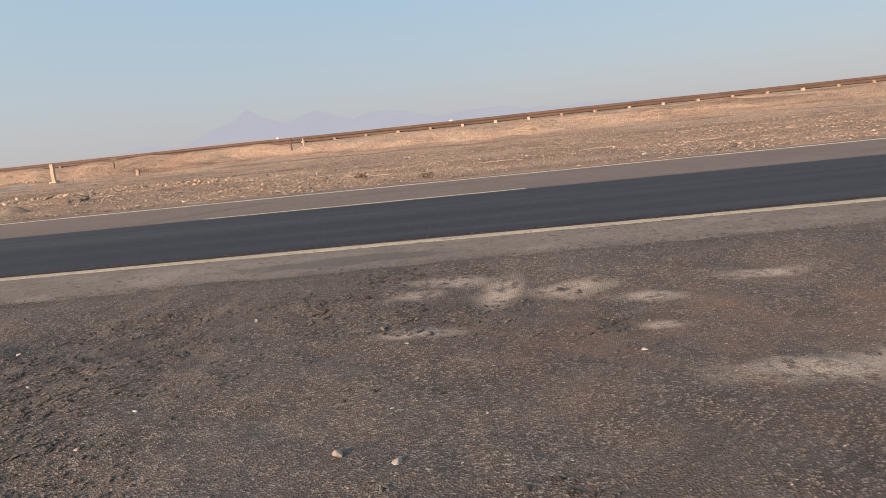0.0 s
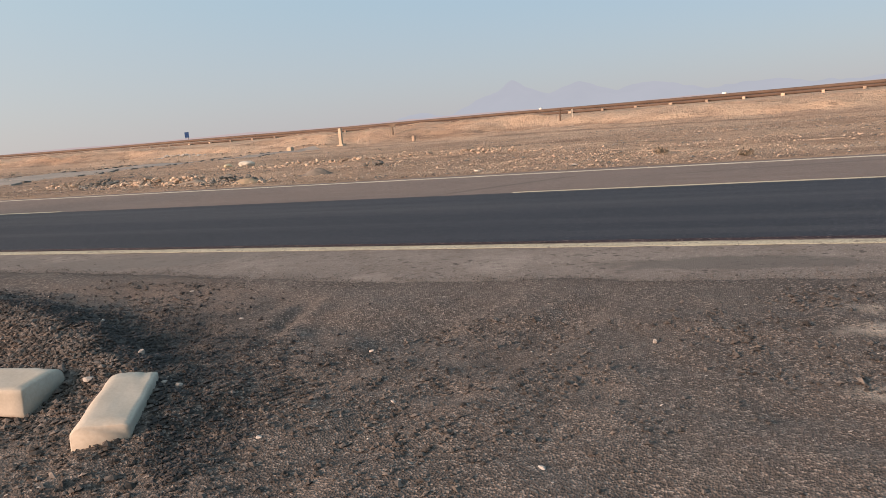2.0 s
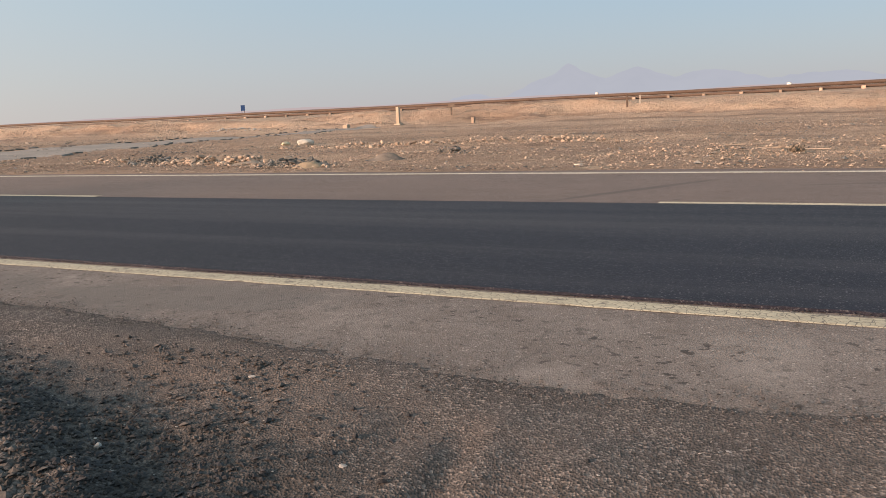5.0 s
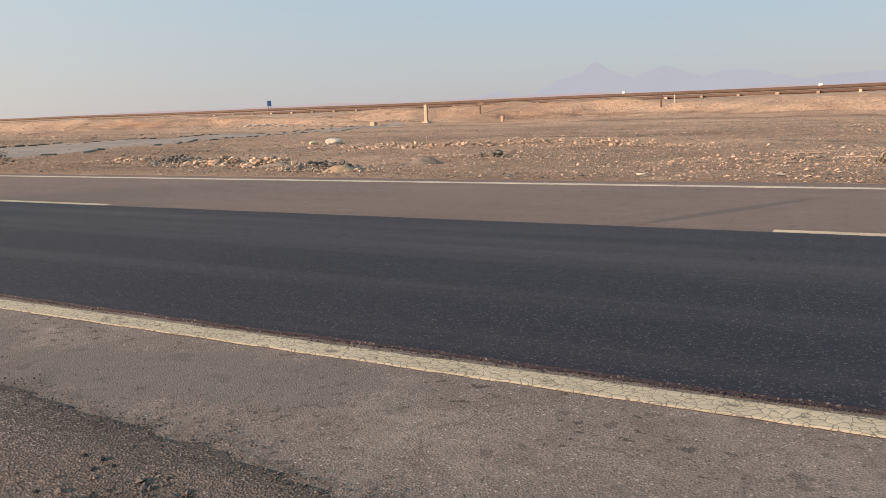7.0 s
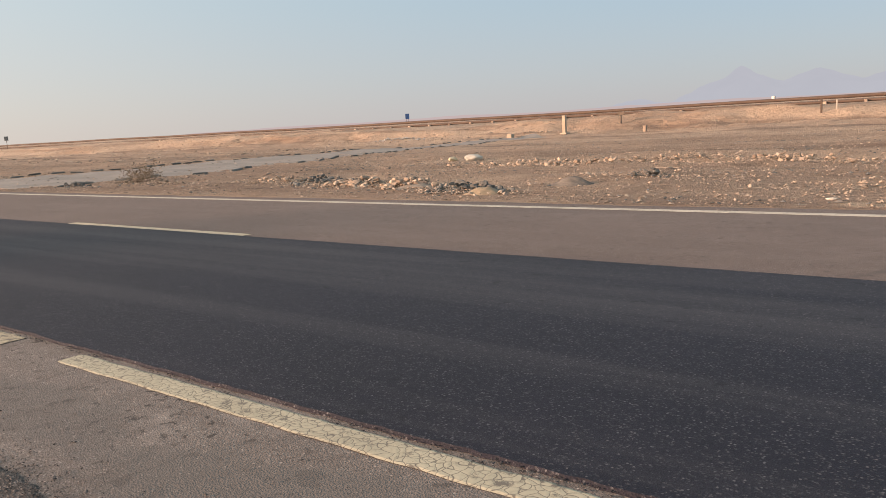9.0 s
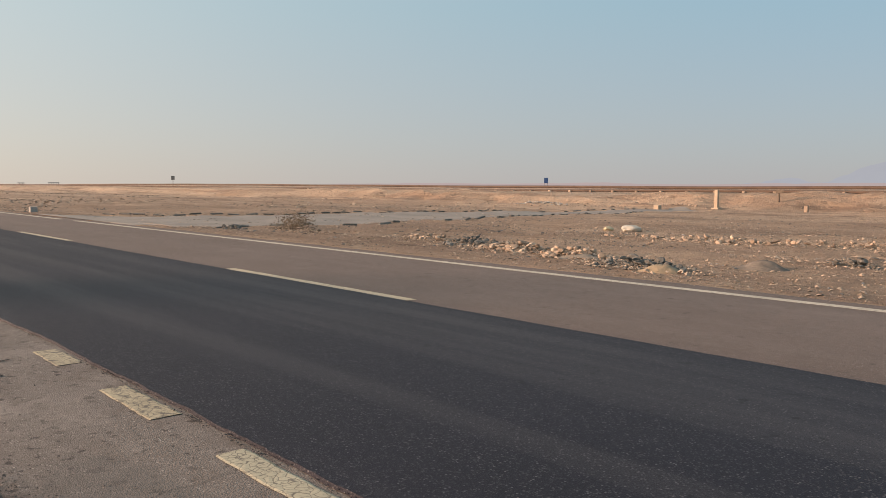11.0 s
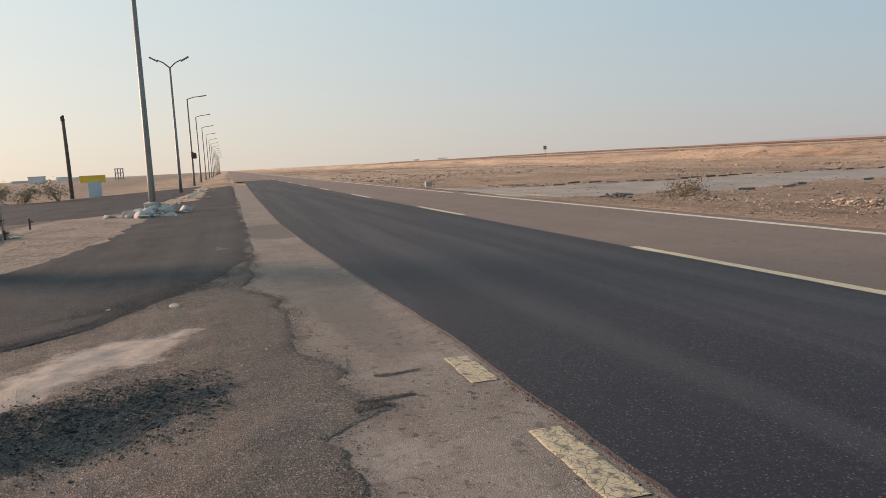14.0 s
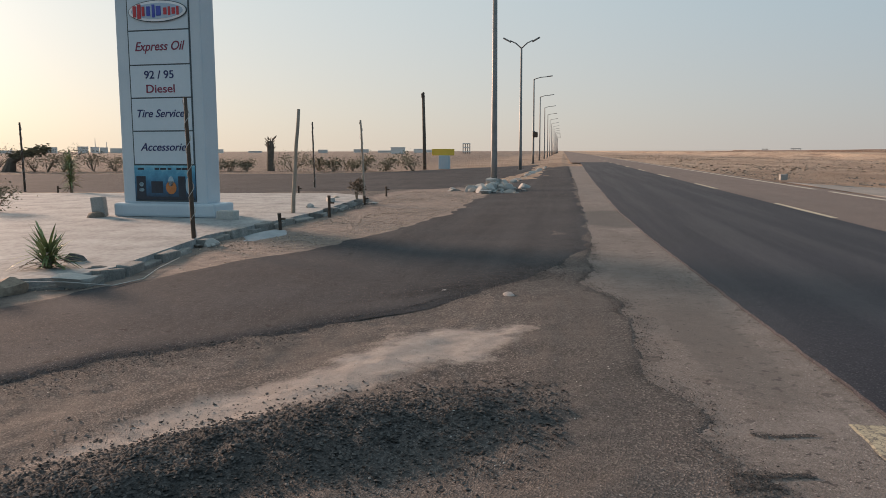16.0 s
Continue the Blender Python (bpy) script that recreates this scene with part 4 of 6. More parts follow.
def kerb_block(x, y, z, turn, tilt, size, label):
    """A cast kerb block with rounded, chipped arrises."""
    bm = bmesh.new()
    bmesh.ops.create_cube(bm, size=1.0)
    for v in bm.verts:
        v.co = Vector((v.co.x * size[0], v.co.y * size[1], v.co.z * size[2]))
    shoulder_edge = [e for e in bm.edges if all(v.co.z > 0 and v.co.y > 0 for v in e.verts)]
    bmesh.ops.bevel(bm, geom=shoulder_edge, offset=0.055, segments=5, affect="EDGES", profile=0.5)
    sharp = [e for e in bm.edges if e.calc_face_angle(0) > 0.7]
    bmesh.ops.bevel(bm, geom=sharp, offset=0.006, segments=1, affect="EDGES", profile=0.5)
    bmesh.ops.subdivide_edges(bm, edges=[e for e in bm.edges if e.calc_length() > 0.05], cuts=7, use_grid_fill=True)
    for v in bm.verts:
        v.co += 0.007 * noise.noise_vector(v.co * 9 + Vector((x, y, 3))) + 0.003 * noise.noise_vector(v.co * 45)
    ob = link("kerb_block", bm, LIMESTONE, smooth_faces=True)
    ob.matrix_world = pose(x, y, z, *tilt, turn)
    return tagged(ob, label, "kerb block", "loose kerb blocks")


kerb_block(-5.62, 5.575, -0.10, 13, (3, 2), (0.42, 0.29, 0.13), "cream concrete kerb block lying flat on the gravel heap")
kerb_block(-4.88, 5.52, -0.125, 119, (5, -6), (0.50, 0.22, 0.13), "cream concrete kerb block tipped on the gravel slope")
kerb_block(-6.10, 5.47, -0.10, 14, (0, 2), (0.40, 0.28, 0.13), "cream concrete kerb block beside another on the heap")


# ---- concrete island with its kerb ----
ISLAND_TOP = 0.0
front = [(-15.9, -12), (-15.75, -4), (-15.8, 1.2), (-16.15, 2.1), (-16.9, 2.2), (-18.6, 1.95), (-20.2, 1.72), (-22.4, 1.85), (-25.0, 1.95), (-28.6, 1.72), (-31.0, 1.45)]
outline = front + [(-32.2, 0.2), (-31.7, -4), (-31.0, -12)]
bm = bmesh.new()
top = [bm.verts.new((px_, py_, ISLAND_TOP)) for px_, py_ in outline]
low = [bm.verts.new((px_, py_, ISLAND_TOP - 0.3)) for px_, py_ in outline]
bm.faces.new(top)
for n in range(len(top)):
    bm.faces.new((top[n], low[n], low[(n + 1) % len(top)], top[(n + 1) % len(top)]))
bmesh.ops.recalc_face_normals(bm, faces=bm.faces)
tagged(link("concrete_island", bm, CONCRETE), "pale screeded concrete island beside the side road", "pavement", kind="structure")

kerb = thing("island_kerb", (0, 0, 0), "row of worn grey kerb stones round the island", "kerb", kind="structure")
kerb_shapes = []
for n in range(4):
    bm = box((0.47, 0.16, 0.26), (0, 0, -0.24), 0.02)
    for v in bm.verts:
        v.co += 0.03 * noise.noise_vector(v.co * 5 + Vector((n * 7, 0, 0)))
    me = bpy.data.meshes.new("kerb_stone")
    bm.to_mesh(me)
    bm.free()
    me.materials.append(KERB)
    kerb_shapes.append(me)
line = [Vector((*p, 0)) for p in front[1:]]
picks = random.Random(8)
for a, b in zip(line, line[1:]):
    many = max(1, round((b - a).length / 0.5))
    for k in range(many):
        if picks.random() < 0.06:
            continue
        p = a.lerp(b, (k + 0.5) / many)
        ob = new("kerb_stone", picks.choice(kerb_shapes))
        ob.parent = kerb
        ob.matrix_basis = pose(p.x + picks.uniform(-0.02, 0.02), p.y + 0.05 + picks.uniform(-0.03, 0.03), ISLAND_TOP + picks.uniform(-0.10, 0.0), picks.uniform(-9, 9), picks.uniform(-5, 5), math.degrees(math.atan2(b.y - a.y, b.x - a.x)) + picks.uniform(-4, 4)) @ Matrix.Diagonal(((b - a).length / many / 0.49, 1, 1, 1))

for px_, py_, size, material, label in ((-15.8, 1.75, 0.42, RUBBLE, "rounded tan boulder at the kerb corner"), (-16.45, 1.75, 0.32, RUBBLE, "tan rock on the planting corner"),
                                        (-16.25, 2.2, 0.62, WHITEWASH, "broken flat slab of pale concrete against the kerb"), (-16.8, 2.0, 0.33, RUBBLE_GREY, "dark broken stone on the island edge"),
                                        (-15.75, 1.35, 0.4, RUBBLE, "rounded tan boulder at the kerb corner"), (-17.25, 1.5, 0.28, RUBBLE_GREY, "dark rock beside a spiky plant"),
                                        (-23.0, -1.95, 0.42, RUBBLE, "flat tan slab lying beside the sign plinth"),
                                        (-26.2, 1.4, 0.3, WHITEWASH, "chunk of broken kerb on the concrete"), (-29.9, 0.9, 0.3, RUBBLE, "loose tan stone on the concrete")):
    ob = stone(material, px_, py_, size, rng=picks, lift=0.11 if py_ < 1.9 and px_ < -17 else 0.05, name="rock")
    tagged(ob, label, "rock", "rocks on the island")


def loose_block(x, y, size, turn, tilt, label):
    """A cast block with knocked corners, lying loose on the concrete."""
    bm = box(size, (0, 0, 0), 0.018)
    for v in bm.verts:
        v.co += 0.014 * noise.noise_vector(v.co * 6 + Vector((x, y, 0)))
    ob = link("loose_block", bm, WHITEWASH)
    ob.matrix_world = pose(x, y, ISLAND_TOP - 0.005, tilt, 0, turn)
    return tagged(ob, label, "block", "loose blocks by the plinth")


loose_block(-23.15, -1.92, (0.20, 0.24, 0.40), 8, 4, "pale upright concrete block beside the sign plinth")
loose_block(-22.95, 0.84, (0.22, 0.36, 0.17), -6, 0, "pale concrete block lying beside the sign plinth")
loose_block(-28.3, 1.25, (0.30, 0.20, 0.10), 25, 0, "flat broken concrete block near the island kerb")


# ---- the pylon sign ----
SIGN = (-23.55, -0.56, ISLAND_TOP)
sign = thing("pylon_sign", SIGN, "tall pale blue-grey service station pylon with lettered panels", "sign", turn=-5.0)


def front_box(name, y0, y1, z0, z1, depth, material, parent, x=0.25, bevel=0.004, label=""):
    """A plate on the face of the pylon, which looks along +x."""
    return part(name, box((depth, y1 - y0, z1 - z0), (x + depth / 2, (y0 + y1) / 2, z0), bevel), material, parent, label)


part("plinth", box((0.75, 2.24, 0.27), (0, 0, 0), 0.05), RENDERED, sign)
bm = box((0.50, 1.84, 4.06), (0, -0.03, 0.26), 0.03)
for v in bm.verts:
    if v.co.z < 0.5:
        v.co.y *= 1.01
part("shaft", bm, RENDERED, sign)
part("cap", box((0.56, 1.92, 0.06), (0, -0.03, 4.32), 0.02), RENDERED, sign)
L0, L1 = -0.66, 0.64
rows_z = [1.03, 1.68, 2.32, 2.95, 3.60, 4.27]
part("panel_back", box((0.02, L1 - L0 + 0.06, 4.30 - 0.30), (0.245, (L0 + L1) / 2, 0.30), 0.0), SEAM, sign, "dark recessed panel seam")
panels = [front_box("panel", L0, L1, a + 0.012, b - 0.012, 0.014, PANEL, sign, 0.256) for a, b in zip(rows_z, rows_z[1:])]
poster = front_box("poster", L0 - 0.02, L1 + 0.02, 0.335, 1.01, 0.016, POSTER, sign, 0.256, label="blue printed poster with dark products")


def words(text, y, z, height, material, parent, shear=0.0, bold=0.004, wide=None):
    """Raised lettering on a face that looks along +x, centred on y."""
    c = bpy.data.curves.new("lettering", "FONT")
    c.body, c.size, c.shear, c.extrude, c.offset = text, height * 1.42, shear, 0.003, bold
    c.align_x = "CENTER"
    temp = bpy.data.objects.new("temp", c)
    me = bpy.data.meshes.new_from_object(temp)
    bpy.data.objects.remove(temp)
    me.materials.append(material)
    ob = new("lettering", me)
    ob.parent = parent
    scale = 1.0
    if wide:
        span = max(v.co.x for v in me.vertices) - min(v.co.x for v in me.vertices)
        scale = wide / span
    ob.matrix_basis = Matrix.Translation((0.273, y, z)) @ Matrix(((0, 0, 1, 0), (1, 0, 0, 0), (0, 1, 0, 0), (0, 0, 0, 1))) @ Matrix.Diagonal((scale, 1, 1, 1))
    return ob


MID = (L0 + L1) / 2
words("Express Oil", MID, 3.22, 0.17, MAROON, panels[3], 0.3, 0.002, 1.08)
words("92 / 95", MID - 0.02, 2.69, 0.15, NAVY, panels[2], 0.0, 0.002, 0.64)
words("Diesel", MID, 2.42, 0.155, MAROON, panels[2], 0.0, 0.002, 0.62)
words("Tire Services", MID, 1.95, 0.15, NAVY, panels[1], 0.3, 0.002, 1.12)
words("Accessories", MID + 0.04, 1.30, 0.15, NAVY, panels[0], 0.3, 0.002, 1.1)


def oval(y, z, ry, rz, x, depth, material, parent, name, label=""):
    bm = bmesh.new()
    rim = [bm.verts.new((x, y + ry * math.cos(a), z + rz * math.sin(a))) for a in (2 * math.pi * n / 48 for n in range(48))]
    f = bm.faces.new(rim)
    out = bmesh.ops.extrude_face_region(bm, geom=[f])["geom"]
    bmesh.ops.translate(bm, verts=[g for g in out if isinstance(g, bmesh.types.BMVert)], vec=(depth, 0, 0))
    bmesh.ops.recalc_face_normals(bm, faces=bm.faces)
    return part(name, bm, material, parent, label)


badge = oval(MID + 0.02, 3.95, 0.63, 0.205, 0.272, 0.025, SEAM, sign, "badge", "white oval badge with red and blue shapes")
oval(MID + 0.02, 3.95, 0.615, 0.19, 0.298, 0.008, plain("white_badge_rim", (0.72, 0.74, 0.76), (0.8, 0.8, 0.8), 3, 20, 0.4, 0.0), badge, "rim")
oval(MID + 0.02, 3.95, 0.555, 0.145, 0.307, 0.006, plain("pale_blue_badge", (0.34, 0.44, 0.55), (0.42, 0.52, 0.62), 3, 20, 0.4, 0.0), badge, "field")
bm = bmesh.new()
for k, (y0, wy, hz) in enumerate(((-0.46, 0.07, 0.21), (-0.36, 0.08, 0.27), (-0.27, 0.06, 0.18))):
    box((0.012, wy, hz), (0.317, MID + y0, 3.95 - hz / 2), 0.005, bm)
part("red_mark", bm, RED, badge)
bm = bmesh.new()
for y0, wy, hz in ((-0.16, 0.08, 0.18), (-0.05, 0.06, 0.24), (0.06, 0.1, 0.18)):
    box((0.012, wy, hz), (0.317, MID + y0, 3.95 - hz / 2), 0.005, bm)
part("blue_mark", bm, BLUE, badge)
bm = bmesh.new()
for y0, wy, hz in ((0.2, 0.07, 0.13), (0.29, 0.05, 0.16), (0.38, 0.07, 0.12), (0.47, 0.05, 0.16)):
    box((0.012, wy, hz), (0.317, MID + y0, 3.94 - hz / 2), 0.005, bm)
part("red_mark", bm, RED, badge)
part("emblem", box((0.02, 0.16, 0.05), (0.29, MID + 0.06, 4.14), 0.01), WHITEWASH, badge)


def oval_print(y, z, ry, rz, material, label=""):
    return oval(MID + y, z, ry, rz, 0.273, 0.003, material, poster, "print", label)


for y0, wy in ((-0.52, 0.14), (-0.16, 0.10), (-0.02, 0.13), (0.12, 0.08), (0.32, 0.10), (0.46, 0.15)):
    front_box("caption_bar", MID + y0 - wy / 2, MID + y0 + wy / 2, 0.925, 0.965, 0.003, POSTER_DARK, poster, 0.273, 0.0)
front_box("print", MID - 0.63, MID - 0.42, 0.38, 0.80, 0.003, POSTER_DARK, poster, 0.273, 0.001, "dark container print")
front_box("print", MID - 0.30, MID - 0.04, 0.47, 0.70, 0.003, POSTER_DARK, poster, 0.273, 0.001)
front_box("print", MID + 0.30, MID + 0.46, 0.40, 0.80, 0.003, POSTER_DARK, poster, 0.273, 0.001)
front_box("print", MID - 0.64, MID + 0.64, 0.345, 0.40, 0.004, POSTER_DARK, poster, 0.273, 0.001)
oval_print(-0.52, 0.64, 0.05, 0.045, POSTER_PALE)
oval_print(-0.52, 0.53, 0.06, 0.035, POSTER_PALE)
oval_print(0.14, 0.58, 0.115, 0.13, ORANGE, "orange container print")
oval_print(0.14, 0.70, 0.06, 0.10, POSTER_PALE)
oval_print(0.52, 0.62, 0.06, 0.16, POSTER_PALE)


# ---- poles round the island ----
def pole(x, y, height, lean, material, label, radius=0.035, wire=True, stones=0, base=None):
    z = ISLAND_TOP if base is None else base
    ob = thing("light_string_pole", (x, y, z), label, "pole", "poles round the island")
    r = random.Random(int(abs(x * 13)))
    top = Vector((lean[0], lean[1], height))
    pts = [top * (k / 6) + Vector((r.uniform(-0.008, 0.008), r.uniform(-0.008, 0.008), 0)) for k in range(7)]
    pts[0].z -= 0.2
    part("post", tube(pts, [radius * (1 - 0.04 * k) for k in range(7)], 9), material, ob, smooth_faces=True)
    if wire:
        turns = int(height * 3.2)
        helix = []
        for k in range(turns * 8):
            f = k / (turns * 8)
            a = 2 * math.pi * k / 8
            helix.append(top * f + Vector(((radius + 0.008) * math.cos(a), (radius + 0.008) * math.sin(a), 0.0)))
        part("wire", tube(helix, 0.006, 4), WIRE, ob, "pale light string wound round the post")
    for k in range(stones):
        s = new("footing_stone", r.choice(ROCKS[WHITEWASH.name]))
        s.parent = ob
        size = r.uniform(0.12, 0.3)
        s.matrix_basis = pose(r.uniform(-0.32, 0.32), r.uniform(-0.1, 0.3), -0.06, r.uniform(-20, 20), r.uniform(-20, 20), r.uniform(0, 360)) @ Matrix.Diagonal((size, size, size * 0.8, 1))
    return ob


pole(-19.75, 1.74, 2.12, (0.0, -0.05), RUST, "rusty black pole wound with a pale wire", 0.034, True, 5, -0.05)
pole(-24.6, 1.54, 2.2, (-0.05, 0.17), PALEWOOD, "bleached wooden pole on a stone footing", 0.045, False, 5, -0.05)
pole(-29.2, 1.9, 2.15, (0, -0.06), PALEWOOD, "thin bleached pole wrapped in dry twigs", 0.032, True, 4, -0.05)
pole(-37.9, -2.3, 2.5, (0, -0.04), WOOD, "thin dark pole at the edge of the service road", 0.035, True, 1, -0.11)
pole(-33.6, -11.4, 2.4, (0, -0.02), RUST, "dark iron pole at the back of the island", 0.04, True, 1, -0.11)


def stub(x, y, height, lean):
    ob = thing("iron_stub", (x, y, gz(x, y)), "short rusty iron stub standing in the verge", "post", "iron stubs")
    part("post", tube([(0, 0, -0.1), (lean * 0.5, 0, height * 0.5), (lean, 0, height)], [0.035, 0.03, 0.036], 8), RUST, ob)
    part("plate", box((0.05, 0.1, 0.035), (lean, 0.06, height * 0.62), 0.006), RUST, ob)


for px_, py_, h_, lean_ in ((-24.95, 2.24, 0.46, 0.02), (-22.17, 2.18, 0.3, 0.05), (-32.67, 1.72, 0.3, 0.0), (-32.7, -9.5, 0.26, 0.0), (-32.9, -1.2, 0.3, 0.02), (-28.9, 2.0, 0.22, 0.04)):
    stub(px_, py_, h_, lean_)

# Cable lying along the kerb corner.
cable = [(-15.6, 1.2, 0.03), (-16.0, 2.2, -0.02), (-16.2, 2.6, -0.08), (-16.7, 2.65, -0.09), (-17.4, 2.45, -0.08), (-18.2, 2.3, -0.07)]
ob = link("cable", tube(cable, 0.005, 6), WIRE, smooth_faces=True)
tagged(ob, "pale loose cable lying along the kerb", "cable")
drum = thing("waste_pipe", (-15.75, 1.25, -0.02), "dark green length of pipe lying by the kerb", "pipe")
part("pipe_wall", tube([(-0.1, -0.5, 0.12), (0, 0.2, 0.12)], 0.12, 16), plain("dark_green_plastic", (0.02, 0.045, 0.035), (0.035, 0.07, 0.055), 4, 30, 0.5, 0.0), drum, smooth_faces=True)


# ---- plants ----
def blade(bm, root, way, length, width, droop):
    """One bent, pointed leaf blade."""
    side = way.cross(Vector((0, 0, 1))).normalized() * width
    last = None
    for k in range(6):
        f = k / 5
        p = root + way * length * f + Vector((0, 0, -droop * length * f * f))
        w = side * (1 - f) ** 0.7 * (0.5 + 0.5 * min(1, f * 4))
        fold = Vector((0, 0, 0.25 * width * (1 - f)))
        now = (bm.verts.new(p - w + fold), bm.verts.new(p), bm.verts.new(p + w + fold))
        if last:
            for a in (0, 1):
                bm.faces.new((last[a], last[a + 1], now[a + 1], now[a]))
        last = now


def yucca(x, y, z, height, many, label, seed, column=0.4, reach=0.75):
    ob = thing("spiky_plant", (x, y, z), label, "plant", "spiky plants")
    r = random.Random(seed)
    part("stem", tube([(0, 0, -0.05), (0.02, 0, height * column * 0.9)], [0.05, 0.035], 8), DRY, ob)
    for part_name, material, n0, n1 in (("foliage", BLADE, 0, int(many * 0.85)), ("dead_foliage", DRY, int(many * 0.85), many)):
        bm = bmesh.new()
        for k in range(n0, n1):
            a, up = r.uniform(0, 2 * math.pi), r.uniform(-0.1, 1.25) if part_name == "foliage" else r.uniform(-0.3, 0.3)
            way = Vector((math.cos(a) * math.cos(up), math.sin(a) * math.cos(up), math.sin(up)))
            blade(bm, Vector((0, 0, height * r.uniform(0.08, column))), way, height * r.uniform(0.6 * reach, reach), 0.024 * height / 0.7 * (reach / 0.75), r.uniform(0.05, 0.5) * (1.3 - up / 1.5))
        part(part_name, bm, material, ob)
    return ob


yucca(-16.75, 1.5, -0.1, 0.70, 130, "spiky green yucca with dry lower leaves in the planting corner", 3)


def shrub(x, y, z, height, wide, label, seed, material=LEAF, leaves=420, category="shrub", name="shrub", group="shrubs", leaf=0.06):
    """Forking stems with small leaves gathered in uneven clumps."""
    ob = thing(name, (x, y, z), label, category, group)
    r = random.Random(seed)
    stems, tips = bmesh.new(), []
    for k in range(7):
        a, out = r.uniform(0, 2 * math.pi), r.uniform(0.2, 0.5) * wide
        tip = Vector((math.cos(a) * out, math.sin(a) * out, height * r.uniform(0.55, 0.9)))
        tube([(0, 0, -0.05), tip * 0.5 + Vector((0, 0, 0.08 * height)), tip], [0.02 * height + 0.008, 0.012 * height + 0.004, 0.004], 5, stems)
        tips += [tip] + [tip * r.uniform(0.5, 0.9) + Vector((r.uniform(-1, 1), r.uniform(-1, 1), r.uniform(-0.6, 0.8))) * 0.2 * wide for _ in range(3)]
    part("stem", stems, DRY, ob)
    bm = bmesh.new()
    for k in range(leaves):
        c = r.choice(tips)
        p = c + Vector((r.gauss(0, 1), r.gauss(0, 1), r.gauss(0, 0.8))) * 0.11 * wide
        p.z = max(p.z, 0.03)
        u = Vector((r.gauss(0, 1), r.gauss(0, 1), r.gauss(0, 1))).normalized()
        w = u.orthogonal().normalized()
        s = leaf * r.uniform(0.6, 1.4)
        q = [bm.verts.new(p - u * s), bm.verts.new(p + w * s * 0.45), bm.verts.new(p + u * s), bm.verts.new(p - w * s * 0.45)]
        bm.faces.new(q)
    part("crown", bm, material, ob)
    return ob


yucca(-31.8, -8.4, 0.0, 1.25, 260, "tall column of green spiky leaves at the back of the island", 4, 0.85, 0.42)
shrub(-23.9, -4.9, ISLAND_TOP, 0.6, 0.95, "low dusty shrub on a sandy bed on the island", 11, LEAF, 700, leaf=0.035)
shrub(-29.12, 1.72, 0.0, 0.6, 0.4, "dry vine and twigs gathered round the foot of a pole", 53, DRY, 420, "bush", "dry_bush", "dry bushes", 0.035)
hedge_rng = random.Random(21)
hedge_y = [-3.2, -5.0, -6.3, -7.4, -8.6, -9.8, -11.2, -14.6, -15.9, -17.1, -18.3, -22.8, -24.3, -25.8, -27.2, -28.6, -30.2, -33.0, -35.0]
for k, py_ in enumerate(hedge_y):
    px_ = -61.8 + 0.12 * (py_ + 6) * -0.9 + hedge_rng.uniform(-0.8, 0.8)
    h_ = hedge_rng.uniform(0.8, 1.4) + (0.25 if py_ < -22 else 0)
    shrub(px_, py_, gz(px_, py_), h_, h_ * hedge_rng.uniform(1.2, 1.9), "dusty green shrub in a haze-pale tone, in a row along the service road", 30 + k, LEAF, 750, leaf=0.065, group="shrubs along the service road")


def palm_stump(x, y, height):
    ob = thing("palm_trunk", (x, y, gz(x, y)), "bare cut palm trunk with ragged stubs at its head", "palm trunk")
    r = random.Random(2)
    part("trunk", tube([(0, 0, -0.1), (0.03, 0, height * 0.4), (0, 0.03, height * 0.8), (0.05, 0, height)], [0.3, 0.24, 0.25, 0.2], 12), WOOD, ob)
    bm = bmesh.new()
    for k in range(26):
        a, z = r.uniform(0, 2 * math.pi), height * r.uniform(0.6, 1.0)
        out = Vector((math.cos(a), math.sin(a), 0.9))
        tube([Vector((0, 0, z)) + out * 0.15, Vector((0, 0, z)) + out * r.uniform(0.3, 0.48)], [0.05, 0.02], 5, bm)
    part("frond_crown", bm, DRY, ob)


palm_stump(-61.6, -13.2, 2.1)
wind = thing("dead_tree", (-58.3, -29.8, gz(-58.3, -29.8)), "wind-bent dry tree with a flat ragged crown", "tree")
part("trunk", tube([(0, -1.3, -0.1), (0.1, -0.9, 0.8), (0, 0.1, 1.2), (-0.2, 1.3, 1.5)], [0.5, 0.3, 0.12, 0.05], 8), WOOD, wind)
bm = bmesh.new()
tree_rng = random.Random(6)
for k in range(500):
    f = tree_rng.uniform(0, 1)
    p = Vector((tree_rng.gauss(0, 0.35), -0.9 + 2.6 * f, 1.05 + 0.55 * f + tree_rng.gauss(0, 0.13)))
    u = Vector((tree_rng.gauss(0, 0.4), 1, tree_rng.gauss(0, 0.3))).normalized() * 0.17
    w = Vector((0.05, 0, 0.05))
    bm.faces.new([bm.verts.new(p - u), bm.verts.new(p + w), bm.verts.new(p + u), bm.verts.new(p - w)])
part("crown", bm, LEAF, wind)


# ---- street lamps ----
def lamp_head(bm_arm, at, way, reach, rise):
    tip = at + way * reach + Vector((0, 0, rise))
    tube([at, at.lerp(tip, 0.5) + Vector((0, 0, 0.08)), tip], [0.05, 0.045, 0.04], 8, bm_arm)
    return tip


